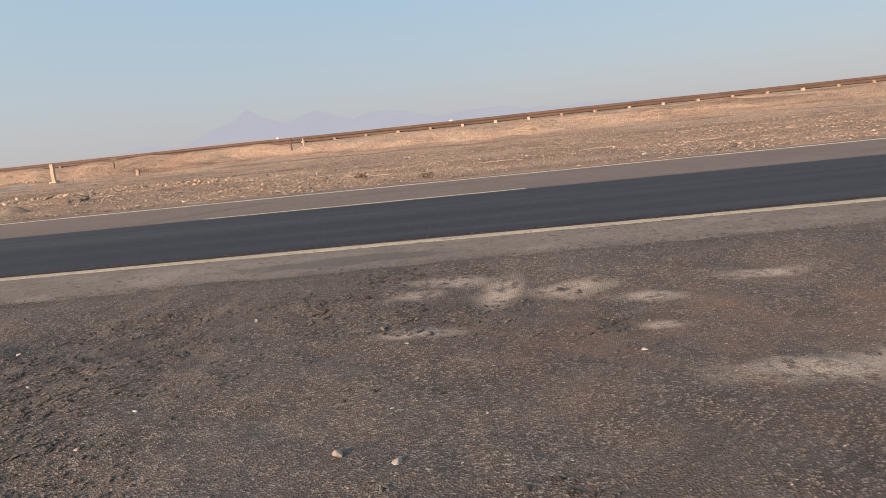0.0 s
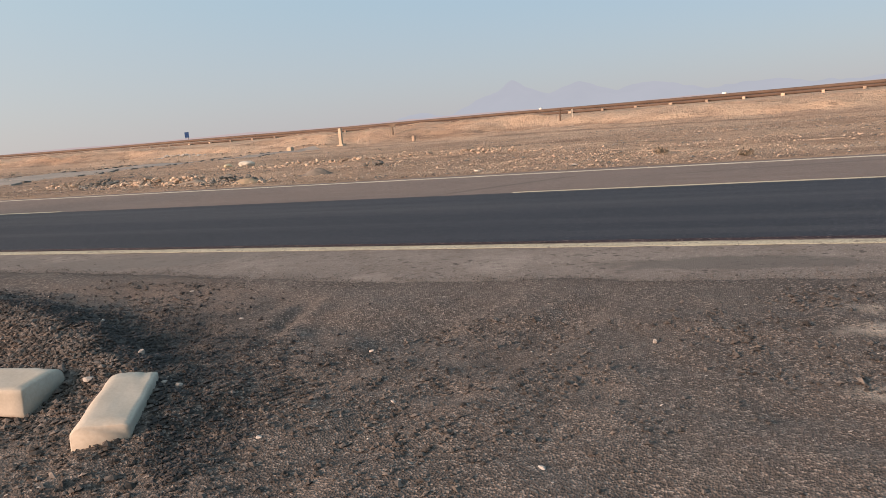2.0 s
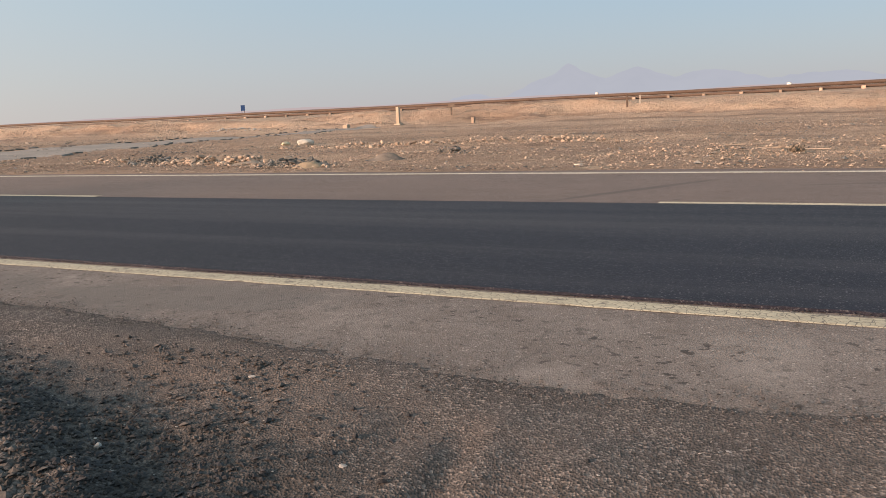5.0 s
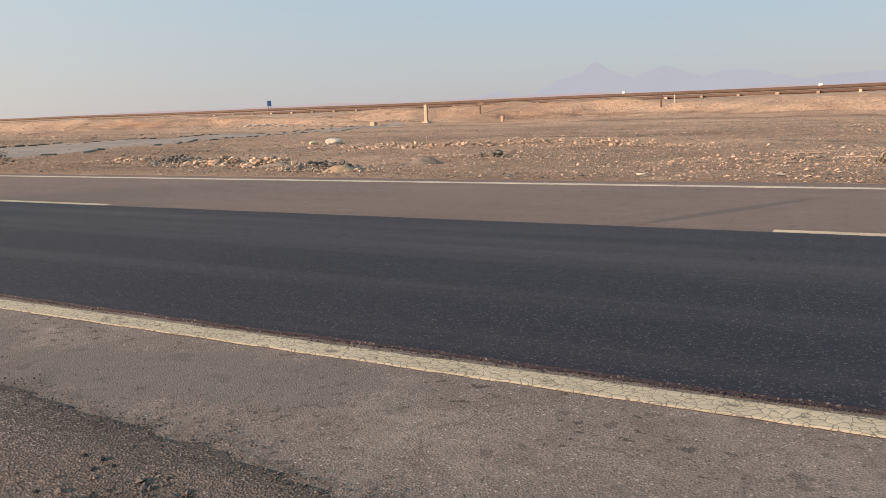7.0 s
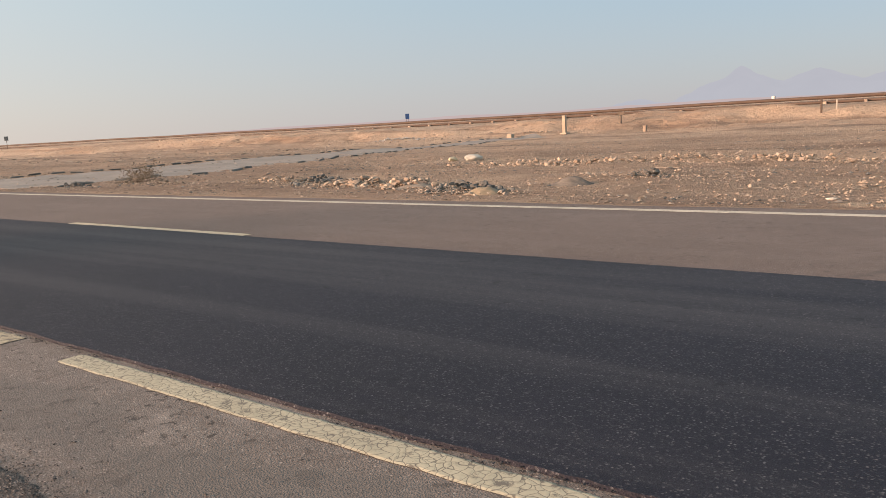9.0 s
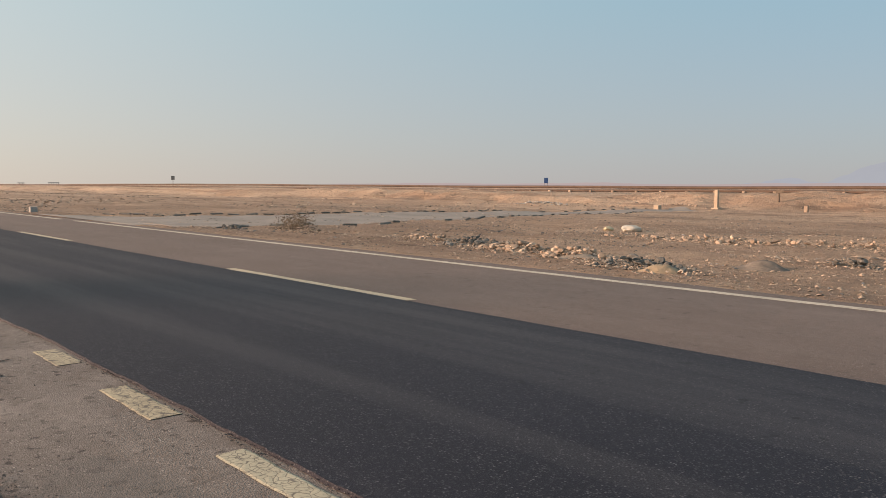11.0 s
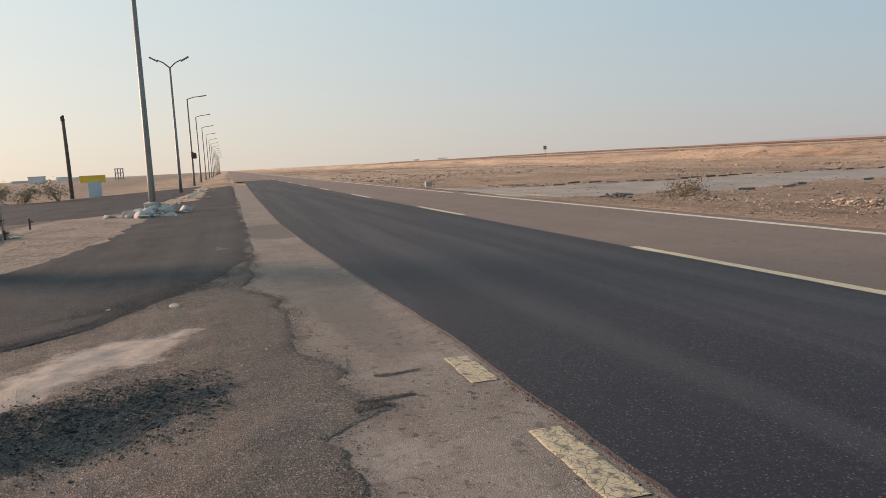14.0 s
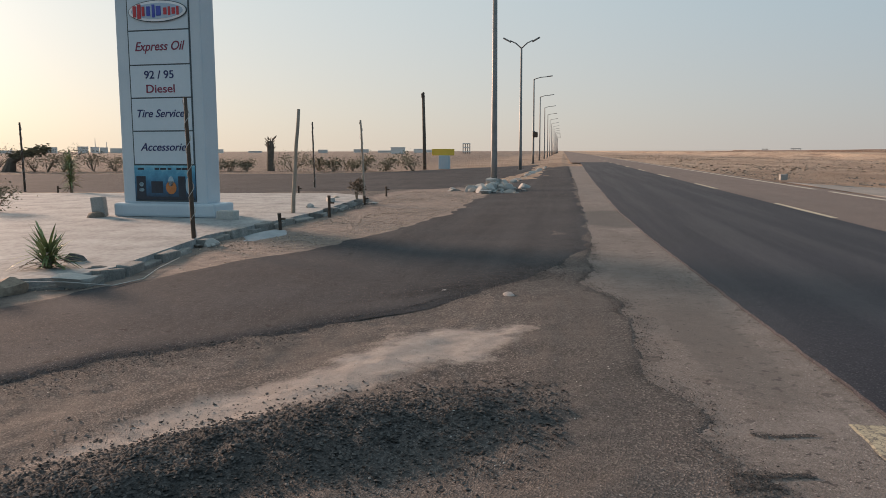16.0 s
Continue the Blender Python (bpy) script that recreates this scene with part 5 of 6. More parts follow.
def street_lamp(x, y, height, double, label):
    ob = thing("street_lamp", (x, y, gz(x, y)), label, "street lamp", "street lamps along the highway")
    part("base_plate", box((0.4, 0.4, 0.04), (0, 0, 0), 0.005), STEEL, ob)
    part("pole", tube([(0, 0, 0.0), (0, 0, 1.2), (0, 0, height)], [0.12, 0.11, 0.065], 12), STEEL, ob, smooth_faces=True)
    for side in ((1, -1) if double else (1,)):
        way = Vector((0, side, 0))
        bm = bmesh.new()
        tip = lamp_head(bm, Vector((0, 0, height - 0.05)), way, 0.8 if double else 1.4, 0.55 if double else 0.25)
        arm = part("arm", bm, STEEL, ob, smooth_faces=True)
        turn = Matrix.Rotation(side * (0.5 if double else 0.12), 4, "X")
        part("lamp_head", box((0.24, 0.62, 0.10), tip + way * 0.25, 0.03, turn=turn), STEEL, arm)
    return ob


street_lamp(-36.8, 4.72, 9.2, True, "tall grey steel street lamp rising from a stone heap")
street_lamp(-66.0, 4.08, 8.7, True, "grey steel street lamp with two raised arms")
single = street_lamp(-94.0, 3.95, 9.0, False, "grey steel street lamp with one arm over the road")
for k in range(14):
    px_ = -122.0 - 28 * k
    copy_thing(single, pose(px_, 3.8, gz(px_, 3.8)))
camera_box = thing("traffic_box", (-93.8, 3.95, 2.6), "dark box clamped to a lamp post", "box")
part("housing", box((0.4, 0.55, 0.6), (0.1, 0.2, 0.1), 0.12), RUST, camera_box)
part("bracket", box((0.3, 0.3, 0.1), (0.05, 0.05, 0.7), 0.01), STEEL, camera_box)

heap = thing("stone_heap", (-37.0, 4.7, gz(-37, 4.7)), "heap of whitewashed broken kerb stones round a lamp foot", "stone heap")
heap_rng = random.Random(14)
for k in range(64):
    a, d = heap_rng.uniform(0, 2 * math.pi), abs(heap_rng.gauss(0, 0.85))
    px_, py_ = -36.6 + 1.7 * d * math.cos(a), 4.75 + 0.85 * d * math.sin(a)
    stone(WHITEWASH, px_, py_, heap_rng.uniform(0.25, 0.65), heap, heap_rng, 0.1, max(0, 0.38 - 0.32 * d) * heap_rng.random())
for k in range(30):
    px_ = -44 - 1.05 * k
    ob = stone(WHITEWASH, px_, 4.9 + 0.045 * k * 0.6 + heap_rng.uniform(-0.15, 0.15), heap_rng.uniform(0.3, 0.6), rng=heap_rng, name="border_stone")
    tagged(ob, "whitewashed border stone along the verge", "stone", "border stones")

# ---- wooden pole, notice board ----
wood_pole = thing("utility_pole", (-67.0, -3.15, gz(-67, -3.15)), "dark weathered wooden pole with a bent iron cap", "utility pole")
part("pole", tube([(0, 0, -0.2), (0, -0.03, 2.8), (0, -0.09, 5.5)], [0.14, 0.125, 0.11], 10), WOOD, wood_pole, smooth_faces=True)
part("cap", tube([(0, -0.09, 5.35), (0, -0.12, 5.6), (0, -0.02, 5.72)], [0.14, 0.13, 0.07], 10), RUST, wood_pole)
board = thing("notice_board", (-68.9, -1.93, gz(-68.9, -1.93)), "yellow board on a white pedestal by the junction", "sign")
part("pedestal", box((0.5, 0.85, 1.05), (0, 0, 0), 0.03), RENDERED, board)
part("board", box((0.12, 1.75, 0.5), (0, -0.1, 1.05), 0.03), YELLOWBOARD, board)


# ---- the desert across the road ----
rub_rng = random.Random(17)


def rubble_heap(x, y, spread_x, spread_y, many, biggest, material, label, height=0.18):
    ob = thing("rubble_heap", (x, y, gz(x, y)), label, "rubble heap", "rubble heaps along the verge")
    for k in range(int(many * 3.6)):
        dx, dy = rub_rng.gauss(0, 0.45), rub_rng.gauss(0, 0.45)
        up = height * max(0.0, 1 - (dx * dx + dy * dy) * 1.3) * rub_rng.random()
        size = 0.58 * biggest * (0.22 + 0.78 * rub_rng.random() ** 2.2)
        stone(material, x + dx * spread_x, y + dy * spread_y, size, ob, rub_rng, 0.1, up)
    return ob


for px_, py_, sx, sy, many, big, material, label in (
        (-13.75, 17.75, 1.0, 0.5, 55, 0.32, RUBBLE_GREY, "heap of broken grey concrete and asphalt lumps"),
        (-15.5, 18.35, 1.1, 0.5, 46, 0.34, RUBBLE, "heap of broken tan concrete lumps"),
        (-17.2, 18.65, 1.2, 0.55, 56, 0.42, RUBBLE, "heap of broken tan concrete slabs"),
        (-18.8, 19.0, 1.1, 0.6, 46, 0.36, RUBBLE_GREY, "heap of mixed grey rubble"),
        (-20.9, 19.6, 1.2, 0.5, 46, 0.3, RUBBLE, "low heap of tan rubble"),
        (-25.0, 18.7, 1.6, 0.3, 30, 0.24, RUBBLE, "thin spill of rubble at the track mouth"),
        (-28.4, 18.0, 0.8, 0.3, 16, 0.35, RUBBLE_GREY, "few dark stones at the road edge"),
        (-11.3, 20.2, 0.5, 0.35, 14, 0.34, RUBBLE_GREY, "dark boulders lying together on the sand"),
        (-9.6, 24.3, 2.2, 0.6, 60, 0.28, RUBBLE, "long low heap of pale rubble on the sand"),
        (-16.0, 24.6, 3.2, 0.9, 80, 0.36, RUBBLE, "long spread of stony rubble on the sand"),
        (-12.9, 26.0, 1.6, 0.8, 34, 0.32, RUBBLE, "spread of stony rubble on the sand"),
        (-6.2, 19.2, 2.4, 0.9, 36, 0.13, RUBBLE, "scatter of pale stones beyond the road"),
        (-44.0, 70.5, 3.0, 1.0, 26, 0.6, RUBBLE, "pale rubble on the sand bank"),
        (-57.5, 66.0, 4.0, 1.2, 30, 0.8, WHITEWASH, "pale rubble on the far bank")):
    rubble_heap(px_, py_, sx, sy, many, big, material, label)


def low_pile(name, x, y, wide, deep, height, material, label, category, turn=0.0, seed=0, base=None):
    """A slumped heap with an uneven skirt."""
    n = 34
    u, v = np.meshgrid(np.linspace(-1.9, 1.9, n), np.linspace(-1.9, 1.9, n), indexing="ij")
    r2 = u * u + v * v
    top = np.exp(-1.4 * r2 * (1 + 0.9 * fbm(u * 1.3 + seed, v * 1.3, 3, seed))) * (1 + 0.8 * fbm(u * 2.2 + seed, v * 2.2, 3, seed + 2))
    z = height * top + 0.25 * height * fbm(u * 6, v * 6 + seed, 3, seed + 4) * np.exp(-r2) - 0.02 - 0.05 * smooth(1.2, 3.4, r2)
    c, s = math.cos(radians(turn)), math.sin(radians(turn))
    px, py = u * wide * c - v * deep * s, u * wide * s + v * deep * c
    if base is None:
        z = z + ground_z(x + px, y + py) - gz(x, y)
    ob = arrays(name, np.stack([px, py, z], -1).reshape(-1, 3), grid_faces(n, n), material)
    ob.matrix_world = Matrix.Translation((x, y, gz(x, y) if base is None else base))
    return tagged(ob, label, category)


low_pile("sand_mound", -13.1, 17.45, 0.28, 0.22, 0.15, plain("yellow_sand", (0.27, 0.205, 0.135), (0.37, 0.285, 0.19), 4, 40, 0.95, 0.8), "small pile of yellow sand at the road edge", "sand pile", 20, 1)
low_pile("gravel_mound", -12.2, 18.95, 0.34, 0.26, 0.17, plain("dark_gravel_pile", (0.10, 0.088, 0.075), (0.22, 0.19, 0.16), 5, 30, 0.95, 0.9), "low pile of dark gravel on the sand", "gravel pile", 10, 2)
low_pile("rubble_spill", -15.2, 18.2, 0.5, 0.3, 0.11, plain("grey_fines", (0.15, 0.135, 0.115), (0.28, 0.24, 0.195), 5, 30, 0.95, 0.9), "low spill of crushed rubble at the road edge", "gravel pile", 5, 3)
low_pile("cement_spill", -21.4, 2.2, 0.85, 0.26, 0.055, plain("pale_blue_cement", (0.26, 0.29, 0.31), (0.38, 0.41, 0.43), 3, 40, 0.8, 0.2), "spill of pale grey-blue cement against the kerb", "cement spill", 4, 6)

fx, fy, fs = [], [], []
for px_, py_, sx, sy, many in ((-13.75, 17.75, 1.0, 0.5, 700), (-15.5, 18.35, 1.1, 0.5, 650), (-17.2, 18.65, 1.2, 0.55, 800), (-18.8, 19.0, 1.1, 0.6, 650), (-20.9, 19.6, 1.3, 0.6, 650),
                               (-25, 18.7, 1.6, 0.4, 300), (-9.6, 24.3, 2.2, 0.8, 700), (-16.0, 24.6, 3.2, 1.1, 1300), (-12.6, 26, 2.0, 1.2, 600), (-6.2, 19.2, 2.6, 1.1, 500), (-11.3, 20.3, 1.6, 0.8, 400), (-2.0, 21.5, 3.5, 1.2, 500), (3.5, 22.5, 3.0, 1.5, 500)):
    fx.append(px_ + rng.normal(0, 0.62, many) * sx)
    fy.append(py_ + rng.normal(0, 0.62, many) * sy)
    fs.append(0.02 + 0.11 * rng.beta(1, 3.5, many))
scatter("rubble_fines", RUBBLE, np.concatenate(fx), np.concatenate(fy), np.concatenate(fs), "small broken pieces strewn round the rubble heaps", "rubble", 0.02, 99)

rs = np.random.default_rng(80)
x, y = spread_points(62000, -70, 16, 16.5, 60, lambda x, y: np.clip(0.10 + 1.9 * fbm(x * 0.22, y * 0.22, 4, 54) + 0.45 * (y < 32) * (x > -40), 0.02, 1), 81)
scatter("desert_stones", RUBBLE, x, y, 0.025 + 0.16 * np.random.default_rng(82).beta(1, 8, len(x)), "loose tan stones over the desert sand", "stones", 0.0, 83)
# Dark pieces double as the shadows that stones throw on the sand.
x, y = spread_points(16000, -60, 16, 16.6, 48, lambda x, y: np.clip(0.05 + 3.0 * fbm(x * 0.35, y * 0.5, 4, 56), 0.01, 1), 113)
scatter("dark_stones", RUBBLE_GREY, x, y, 0.03 + 0.20 * np.random.default_rng(114).beta(1, 7, len(x)), "dark broken stones and clods, also standing in for stone shadows, over the desert sand", "stones", 0.0, 115, 0.6)
x, y = spread_points(13000, -280, -50, 17, 76, lambda x, y: np.clip(0.15 + 1.9 * fbm(x * 0.08, y * 0.2, 4, 57), 0.02, 1), 96)
scatter("far_stones", RUBBLE, x, y, 0.10 + 0.5 * np.random.default_rng(97).beta(1, 5, len(x)), "tan stones strewn over the distant sand", "stones", 0.0, 98)
x, y = spread_points(700, -40, 14, 16.8, 34, lambda x, y: np.clip(0.2 + 2 * fbm(x * 0.3, y * 0.3, 3, 55), 0.02, 1), 84)
scatter("pale_litter", CHIP, x, y, 0.03 + 0.12 * np.random.default_rng(85).beta(1, 5, len(x)), "pale stones and scraps of litter on the sand", "litter", 0.0, 86, 0.5)
x, y = spread_points(1500, -60, 10, 15.9, 17.2, lambda x, y: np.exp(-((y - 16.4) / 0.5) ** 2), 87)
scatter("roadside_grit", RUBBLE, x, y, 0.015 + 0.05 * np.random.default_rng(88).beta(1, 4, len(x)), "grit along the far road edge", "gravel", 0.0, 89)


def sack(x, y, size, material, label, seed):
    bm = bmesh.new()
    bmesh.ops.create_icosphere(bm, subdivisions=4, radius=0.5)
    off = Vector((seed * 3.1, seed, 0))
    for v in bm.verts:
        v.co += 0.16 * noise.noise_vector(v.co * 2.5 + off) + 0.07 * noise.noise_vector(v.co * 7 + off)
        v.co = Vector((v.co.x * size[0], v.co.y * size[1], max(v.co.z, -0.3) * size[2] + 0.3 * size[2]))
    ob = link("discarded_sack", bm, material, smooth_faces=True)
    ob.matrix_world = pose(x, y, gz(x, y), 0, 0, seed * 40)
    return tagged(ob, label, "sack", "discarded sacks")


sack(-20.1, 26.9, (0.6, 0.36, 0.26), PLASTIC, "crumpled white sack lying on the rubble", 1)
sack(-20.72, 26.6, (0.34, 0.24, 0.15), YELLOWSACK, "crumpled yellowish sack lying on the sand", 2)
sack(-7.6, 17.35, (0.14, 0.07, 0.03), PLASTIC, "flat white scrap at the road edge", 5)
sack(1.5, 18.1, (0.2, 0.1, 0.05), PLASTIC, "flat white scrap at the road edge", 6)
shrub(-26.3, 19.0, gz(-26.3, 19), 0.36, 1.25, "low grey dry bush at the mouth of the track", 50, DRY, 900, "bush", "dry_bush", "dry bushes", 0.03)
shrub(-4.4, 19.3, gz(-4.4, 19.3), 0.09, 0.26, "small dry tuft on the sand", 51, DRY, 160, "bush", "dry_bush", "dry bushes", 0.03)
shrub(-2.8, 17.5, gz(-2.8, 17.5), 0.09, 0.26, "small dry tuft on the sand", 52, DRY, 180, "bush", "dry_bush", "dry bushes", 0.025)


def stick(x, y, length, turn):
    ob = link("dry_stick", tube([(-length / 2, 0, 0.012), (0, 0.05 * length, 0.016), (length / 2, 0, 0.012)], 0.002 + 0.012 * length, 5), PALEWOOD)
    ob.matrix_world = pose(x, y, gz(x, y), 0, 0, turn)
    return tagged(ob, "bleached stick lying on the ground", "stick", "sticks")


for px_, py_, l_, a_ in ((-4.8, 20.4, 1.3, 5), (-4.2, 20.2, 1.0, -8), (-5.6, 20.8, 0.8, 20), (-1.4, 21.0, 1.2, 4), (1.2, 22.6, 1.4, 12), (4.0, 22.4, 1.1, -5), (-9.0, 18.6, 0.6, 30), (-11.8, 22.2, 0.9, 15), (-4.13, 4.95, 0.39, 13)):
    stick(px_, py_, l_ * 0.6, a_)


def desert_post(x, y, height, width, material, label, cross=False, cap=False):
    ob = thing("marker_post", (x, y, gz(x, y)), label, "post", "posts in the desert")
    part("post", box((width, width, height + 0.2), (0, 0, -0.2), width * 0.12), material, ob)
    if cross:
        part("plate", box((0.7, 0.08, 0.3), (0.1, -0.08, height - 0.28), 0.01), material, ob)
    if cap:
        part("footing", box((width * 2.2, width * 2.2, 0.25), (0, 0, -0.1), 0.03), material, ob)
    return ob


desert_post(-40.2, 68.6, 1.66, 0.30, MARKER, "tall cream stone marker post on the sand", cap=True)
desert_post(-33.5, 70.6, 0.68, 0.28, RUBBLE, "short squared stone post on the sand")
desert_post(-37.66, 74.7, 1.03, 0.13, WOOD, "brown post with a small board", cross=True)
desert_post(-20.93, 76.95, 1.15, 0.14, RUST, "dark iron post on the sand bank")
desert_post(-19.9, 77.6, 0.75, 0.10, LIMESTONE, "thin pale post on the sand bank")
desert_post(-46.9, 17.2, 0.26, 0.32, WHITEWASH, "small whitewashed marker block at the road edge")
desert_post(-44.6, 66.5, 0.45, 0.5, MARKER, "squat pale stone block beside the track")

# Kerbs of the old track.
track_shapes = []
for me in kerb_shapes:
    me = me.copy()
    me.materials[0] = RUBBLE_GREY
    track_shapes.append(me)
track_kerb = thing("track_kerb", (0, 0, 0), "broken grey kerb stones beside the old track", "kerb", kind="structure")
for edge, gap in (([(-41.2, 18.3), (-38.4, 20.2), (-38.0, 26), (-40.2, 37), (-43.2, 50), (-45.8, 62), (-45.0, 69)], 0.2), ([(-29.2, 18.2), (-28.2, 20), (-28.4, 23.5), (-29.5, 29.5), (-34.2, 41.5), (-39.6, 57)], 0.45)):
    pts = [Vector((*p, 0)) for p in edge]
    for a, b in zip(pts, pts[1:]):
        many = int((b - a).length / 0.75)
        for k in range(many):
            if rub_rng.random() < gap:
                continue
            p = a.lerp(b, (k + 0.5) / many)
            ob = new("kerb_stone", rub_rng.choice(track_shapes))
            ob.parent = track_kerb
            ob.matrix_basis = pose(p.x + rub_rng.uniform(-0.3, 0.3), p.y, gz(p.x, p.y) + 0.06, rub_rng.uniform(-12, 12), rub_rng.uniform(-6, 6), math.degrees(math.atan2(b.y - a.y, b.x - a.x)) + rub_rng.uniform(-15, 15)) @ Matrix.Diagonal((1.1, 0.7, 0.24, 1))


# ---- pipelines on the plateau ----
def pipeline(y0, slope, height, radius, x0, x1, saddles, label):
    ob = thing("pipeline", (0, 0, 0), label, "pipeline", "pipelines on the plateau")
    pts = []
    px_ = x0
    while px_ <= x1:
        py_ = y0 + slope * px_
        pts.append((px_, py_, height + 0.25 * math.sin(px_ * 0.011) + 0.06 * math.sin(px_ * 0.07)))
        px_ += 12
    part("pipe", tube(pts, radius, 8), PIPE, ob, smooth_faces=True)
    if saddles:
        me = None
        for k in range(saddles):
            px_ = -180 + 300 * (k + 0.5) / saddles + (k % 4) * 1.1
            py_ = y0 + slope * px_ - radius - 0.35
            if me is None:
                s = part("saddle", box((0.36, 0.4, 0.8), (0, 0, 0), 0.05), RUBBLE, ob)
                me = s.data
            else:
                s = new("saddle", me)
                s.parent = ob
            s.matrix_basis = pose(px_, py_, height + 0.25 * math.sin(px_ * 0.011) - radius - 0.55)
    return ob


pipeline(112, -0.02, 0.72, 0.21, -700, 420, 88, "long rusty brown pipeline on pale concrete saddles")
pipeline(190, 0.0, 1.25, 0.38, -900, 600, 0, "second rusty brown pipeline far across the plateau")

# ---- road signs and tanks far off ----
blue_sign = thing("road_sign", (-257, 300, gz(-257, 300)), "large blue road sign on posts far off", "road sign", turn=40)
part("board", box((1.9, 0.15, 2.6), (0, 0, 2.3), 0.03), BLUEBOARD, blue_sign)
for side in (-0.6, 0.6):
    part("post", tube([(side, 0.1, -0.5), (side, 0.1, 3.5)], 0.1, 8), RUST, blue_sign)
small_sign = thing("road_sign", (-261, 114.4, gz(-261, 114.4)), "back of a small grey road sign on a single post", "road sign", turn=65)
part("board", box((1.1, 0.1, 1.3), (0, 0, 2.6), 0.02), STEEL, small_sign)
part("post", tube([(0, 0.08, -0.5), (0, 0.08, 3.8)], 0.07, 8), RUST, small_sign)


def tank(yaw, d, width, z, height):
    px_, py_ = -8 - d * math.sin(radians(yaw)), 7 + d * math.cos(radians(yaw))
    ob = thing("storage_tank", (px_, py_, z), "white storage tank far out on the plain", "tank", "far tanks")
    part("drum", tube([(0, 0, -2), (0, 0, height)], width / 2, 24), HOUSE, ob, smooth_faces=True)
    part("roof", tube([(0, 0, height), (0, 0, height * 1.12)], [width / 2, width / 6], 24), HOUSE, ob, smooth_faces=True)
    return ob


tank(15.2, 900, 4, 2.0, 3.2)
tank(2.6, 900, 5, 2.0, 3.2)


def shed(yaw, d, wide, height, label):
    px_, py_ = -8.9 - d * math.sin(radians(yaw)), 7.15 + d * math.cos(radians(yaw))
    ob = thing("open_shed", (px_, py_, gz(px_, py_)), label, "shed", "far sheds", turn=yaw)
    part("roof", box((wide, 4, 0.5), (0, 0, height - 0.5), 0.05), WHITEWASH, ob)
    for k in range(5):
        part("post", box((0.35, 0.35, height + 0.5), ((k / 4 - 0.5) * (wide - 1), 0, -0.5), 0.02), HOUSE_DARK, ob)


shed(74.5, 700, 8, 2.6, "low flat-roofed shed far along the highway")
shed(76.4, 700, 5, 2.2, "low flat-roofed shed far along the highway")


# ---- skyline of the far town ----
def house(yaw, d, wide, height, label, floors=1, frame_only=False):
    px_, py_ = -8.9 - d * math.sin(radians(yaw)), 7.15 + d * math.cos(radians(yaw))
    ob = thing("far_building", (px_, py_, -1.5), label, "building", "buildings on the skyline", turn=yaw - 180)
    if frame_only:
        for k in range(4):
            part("column", box((0.5, 0.5, height), ((k / 3 - 0.5) * wide, 0, 0), 0.0), HOUSE_DARK, ob)
        for k in range(floors):
            part("slab", box((wide + 0.6, 6, 0.45), (0, 0, height * (k + 1) / floors), 0.0), HOUSE, ob)
        return
    part("wall", box((wide, wide * 0.7, height), (0, 0, 0), 0.05), HOUSE, ob)
    part("roof", box((wide + 0.4, wide * 0.7 + 0.4, 0.4), (0, 0, height), 0.05), HOUSE, ob)
    for f in range(floors):
        for k in range(3):
            part("window", box((wide * 0.12, 0.2, height / floors * 0.4), ((k - 1) * wide * 0.3, -wide * 0.35 - 0.05, height * (f + 0.35) / floors), 0.0), HOUSE_DARK, ob)


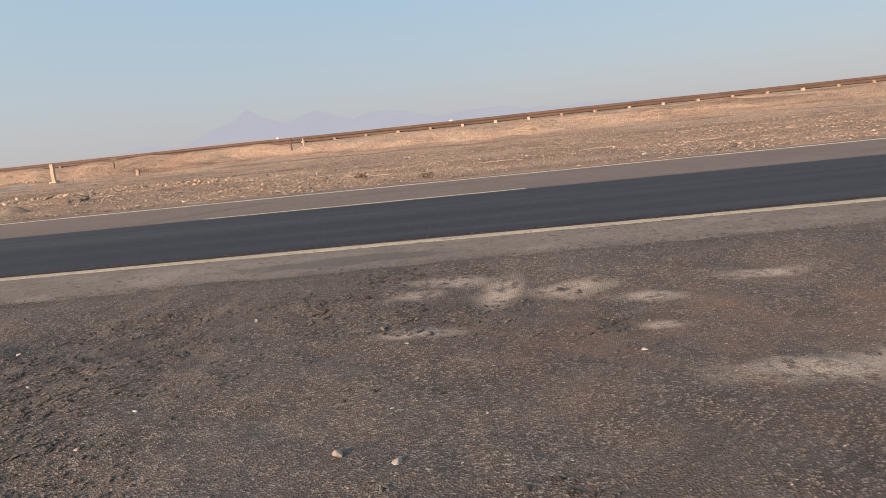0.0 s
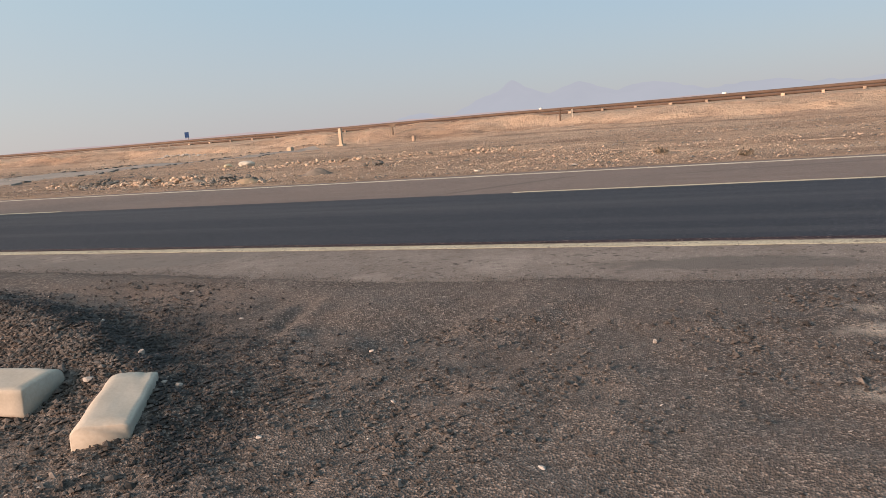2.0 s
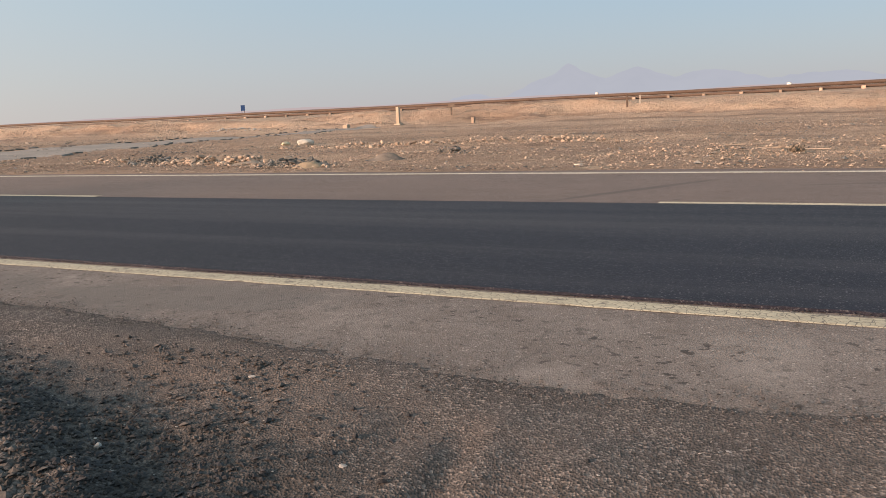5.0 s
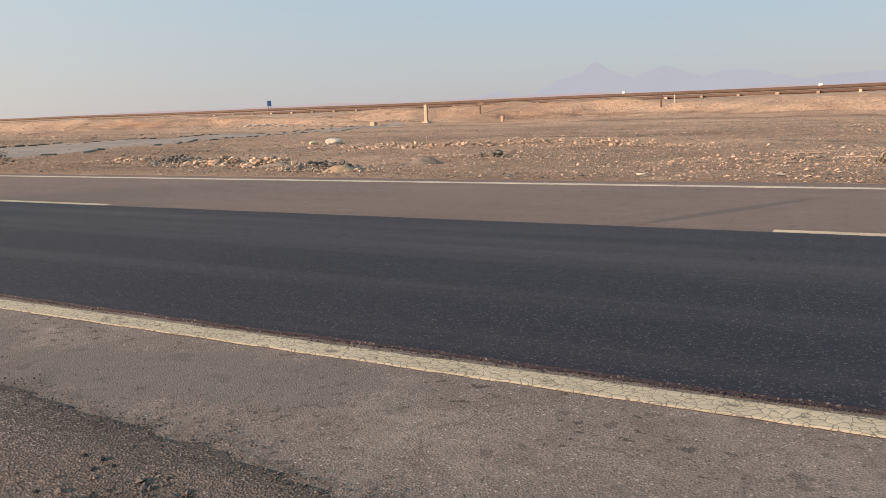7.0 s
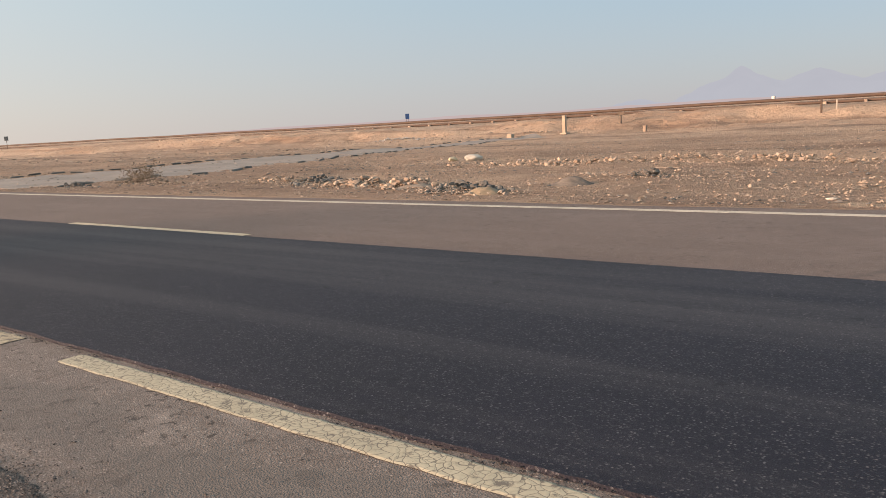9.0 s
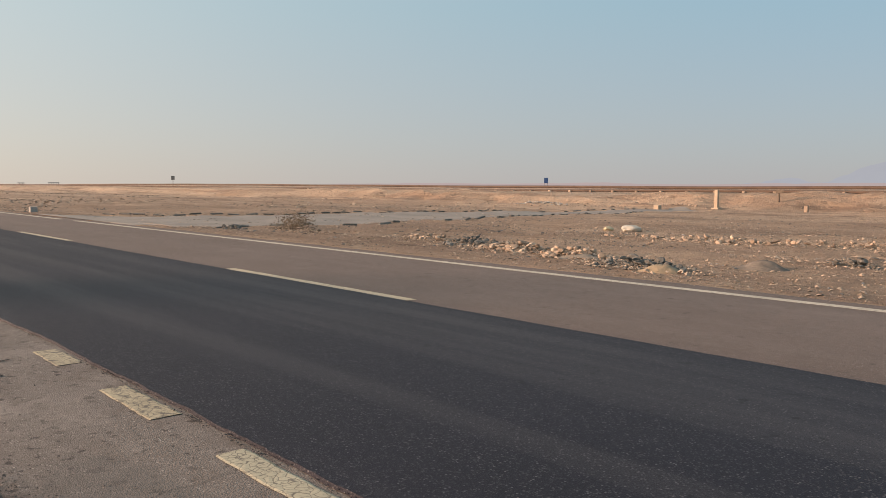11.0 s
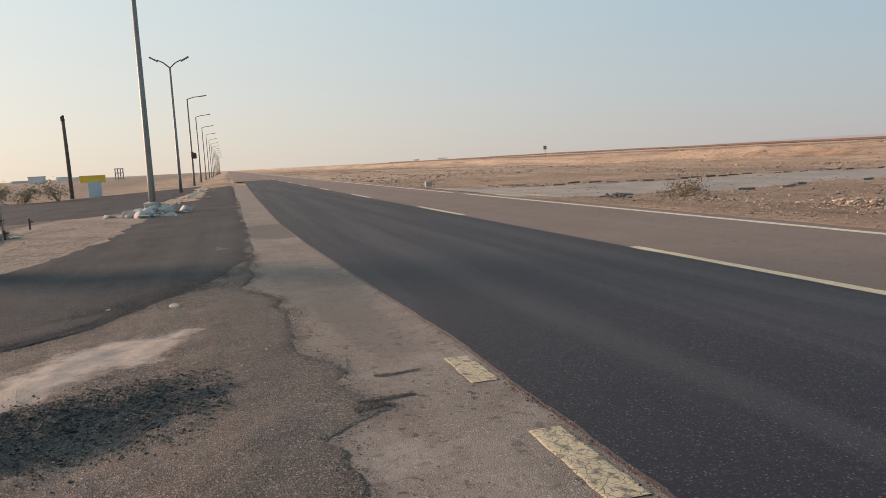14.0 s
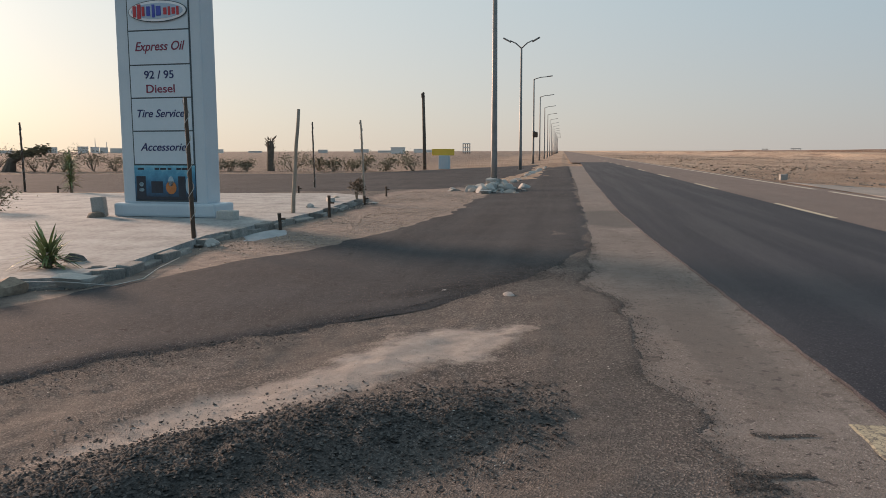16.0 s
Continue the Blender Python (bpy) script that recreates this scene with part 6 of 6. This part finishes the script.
town = random.Random(31)
yaw_ = 97.5
while yaw_ < 132:
    w_ = town.uniform(7, 20)
    h_ = town.uniform(2.6, 4.6) + (3.0 if 119 < yaw_ < 127 else 0)
    if town.random() < (0.8 if yaw_ > 117 else 0.3):
        house(yaw_, town.uniform(800, 1000), w_, h_, "low plastered building in a haze-pale tone on the skyline", 2)
    yaw_ += town.uniform(0.5, 1.6)
house(102.0, 420, 7.5, 4.4, "flat-roofed plastered house across the plain", 1)
house(97.0, 420, 3.6, 6.4, "unfinished concrete frame across the plain", 3, True)
for yaw_, h_ in ((122.6, 26), (121.9, 20), (120.6, 14)):
    px_, py_ = -8.9 - 1500 * math.sin(radians(yaw_)), 7.15 + 1500 * math.cos(radians(yaw_))
    ob = thing("radio_mast", (px_, py_, -2), "thin radio mast in a haze-pale tone on the skyline", "mast", "masts on the skyline")
    part("mast", tube([(0, 0, 0), (0, 0, h_)], [0.9, 0.4], 5), HOUSE, ob)


# ---- distance with haze painted in ----
def skyline(name, d, yaw0, yaw1, steps, profile, material, label):
    """A ridge standing on the horizon between two bearings."""
    verts, faces = [], []
    for k in range(steps):
        a = yaw0 + (yaw1 - yaw0) * k / (steps - 1)
        px_, py_ = -8 - d * math.sin(radians(a)), 7 + d * math.cos(radians(a))
        h = 1.3 + d * math.tan(radians(max(profile(a), -0.2)))
        back = 1.06
        verts += [(px_, py_, -30), (px_ * 1.01, py_ * 1.01, max(h * 0.55, -20)), (px_ * back, py_ * back, h)]
        if k:
            b = 3 * (k - 1)
            faces += [(b, b + 3, b + 4, b + 1), (b + 1, b + 4, b + 5, b + 2)]
    return tagged(arrays(name, verts, faces, material), label, "mountains", kind="structure")


def peaks(a):
    hump = lambda c, w, h: h * max(0.0, 1 - abs(a - c) / w) ** 0.8  # noqa: E731
    rough = 0.5 * fbm(np.array(a * 1.1), np.array(0.3), 6, 91)
    return float(max(hump(17.3, 5.0, 2.3) + hump(17.3, 0.9, 0.3), hump(12.6, 5.0, 2.0), hump(8.0, 6.0, 1.6), hump(1.0, 9.0, 0.95), hump(-7.0, 9, 0.6), hump(24, 5, 0.55)) + rough)


def hills(a):
    return float(0.22 + 0.35 * fbm(np.array(a * 0.16), np.array(1.3), 4, 92) + 0.08 * fbm(np.array(a * 1.3), np.array(2.3), 3, 93) - 0.3 * smooth(45, 62, np.array(a)))


skyline("mountain_backdrop", 4200, -22, 30, 260, peaks, FAR_PEAKS, "pale lilac mountain ridge, haze painted into its glowing colour")
skyline("hill_backdrop", 3600, -50, 66, 300, hills, FAR_HILLS, "low pinkish hills, haze painted into their glowing colour")
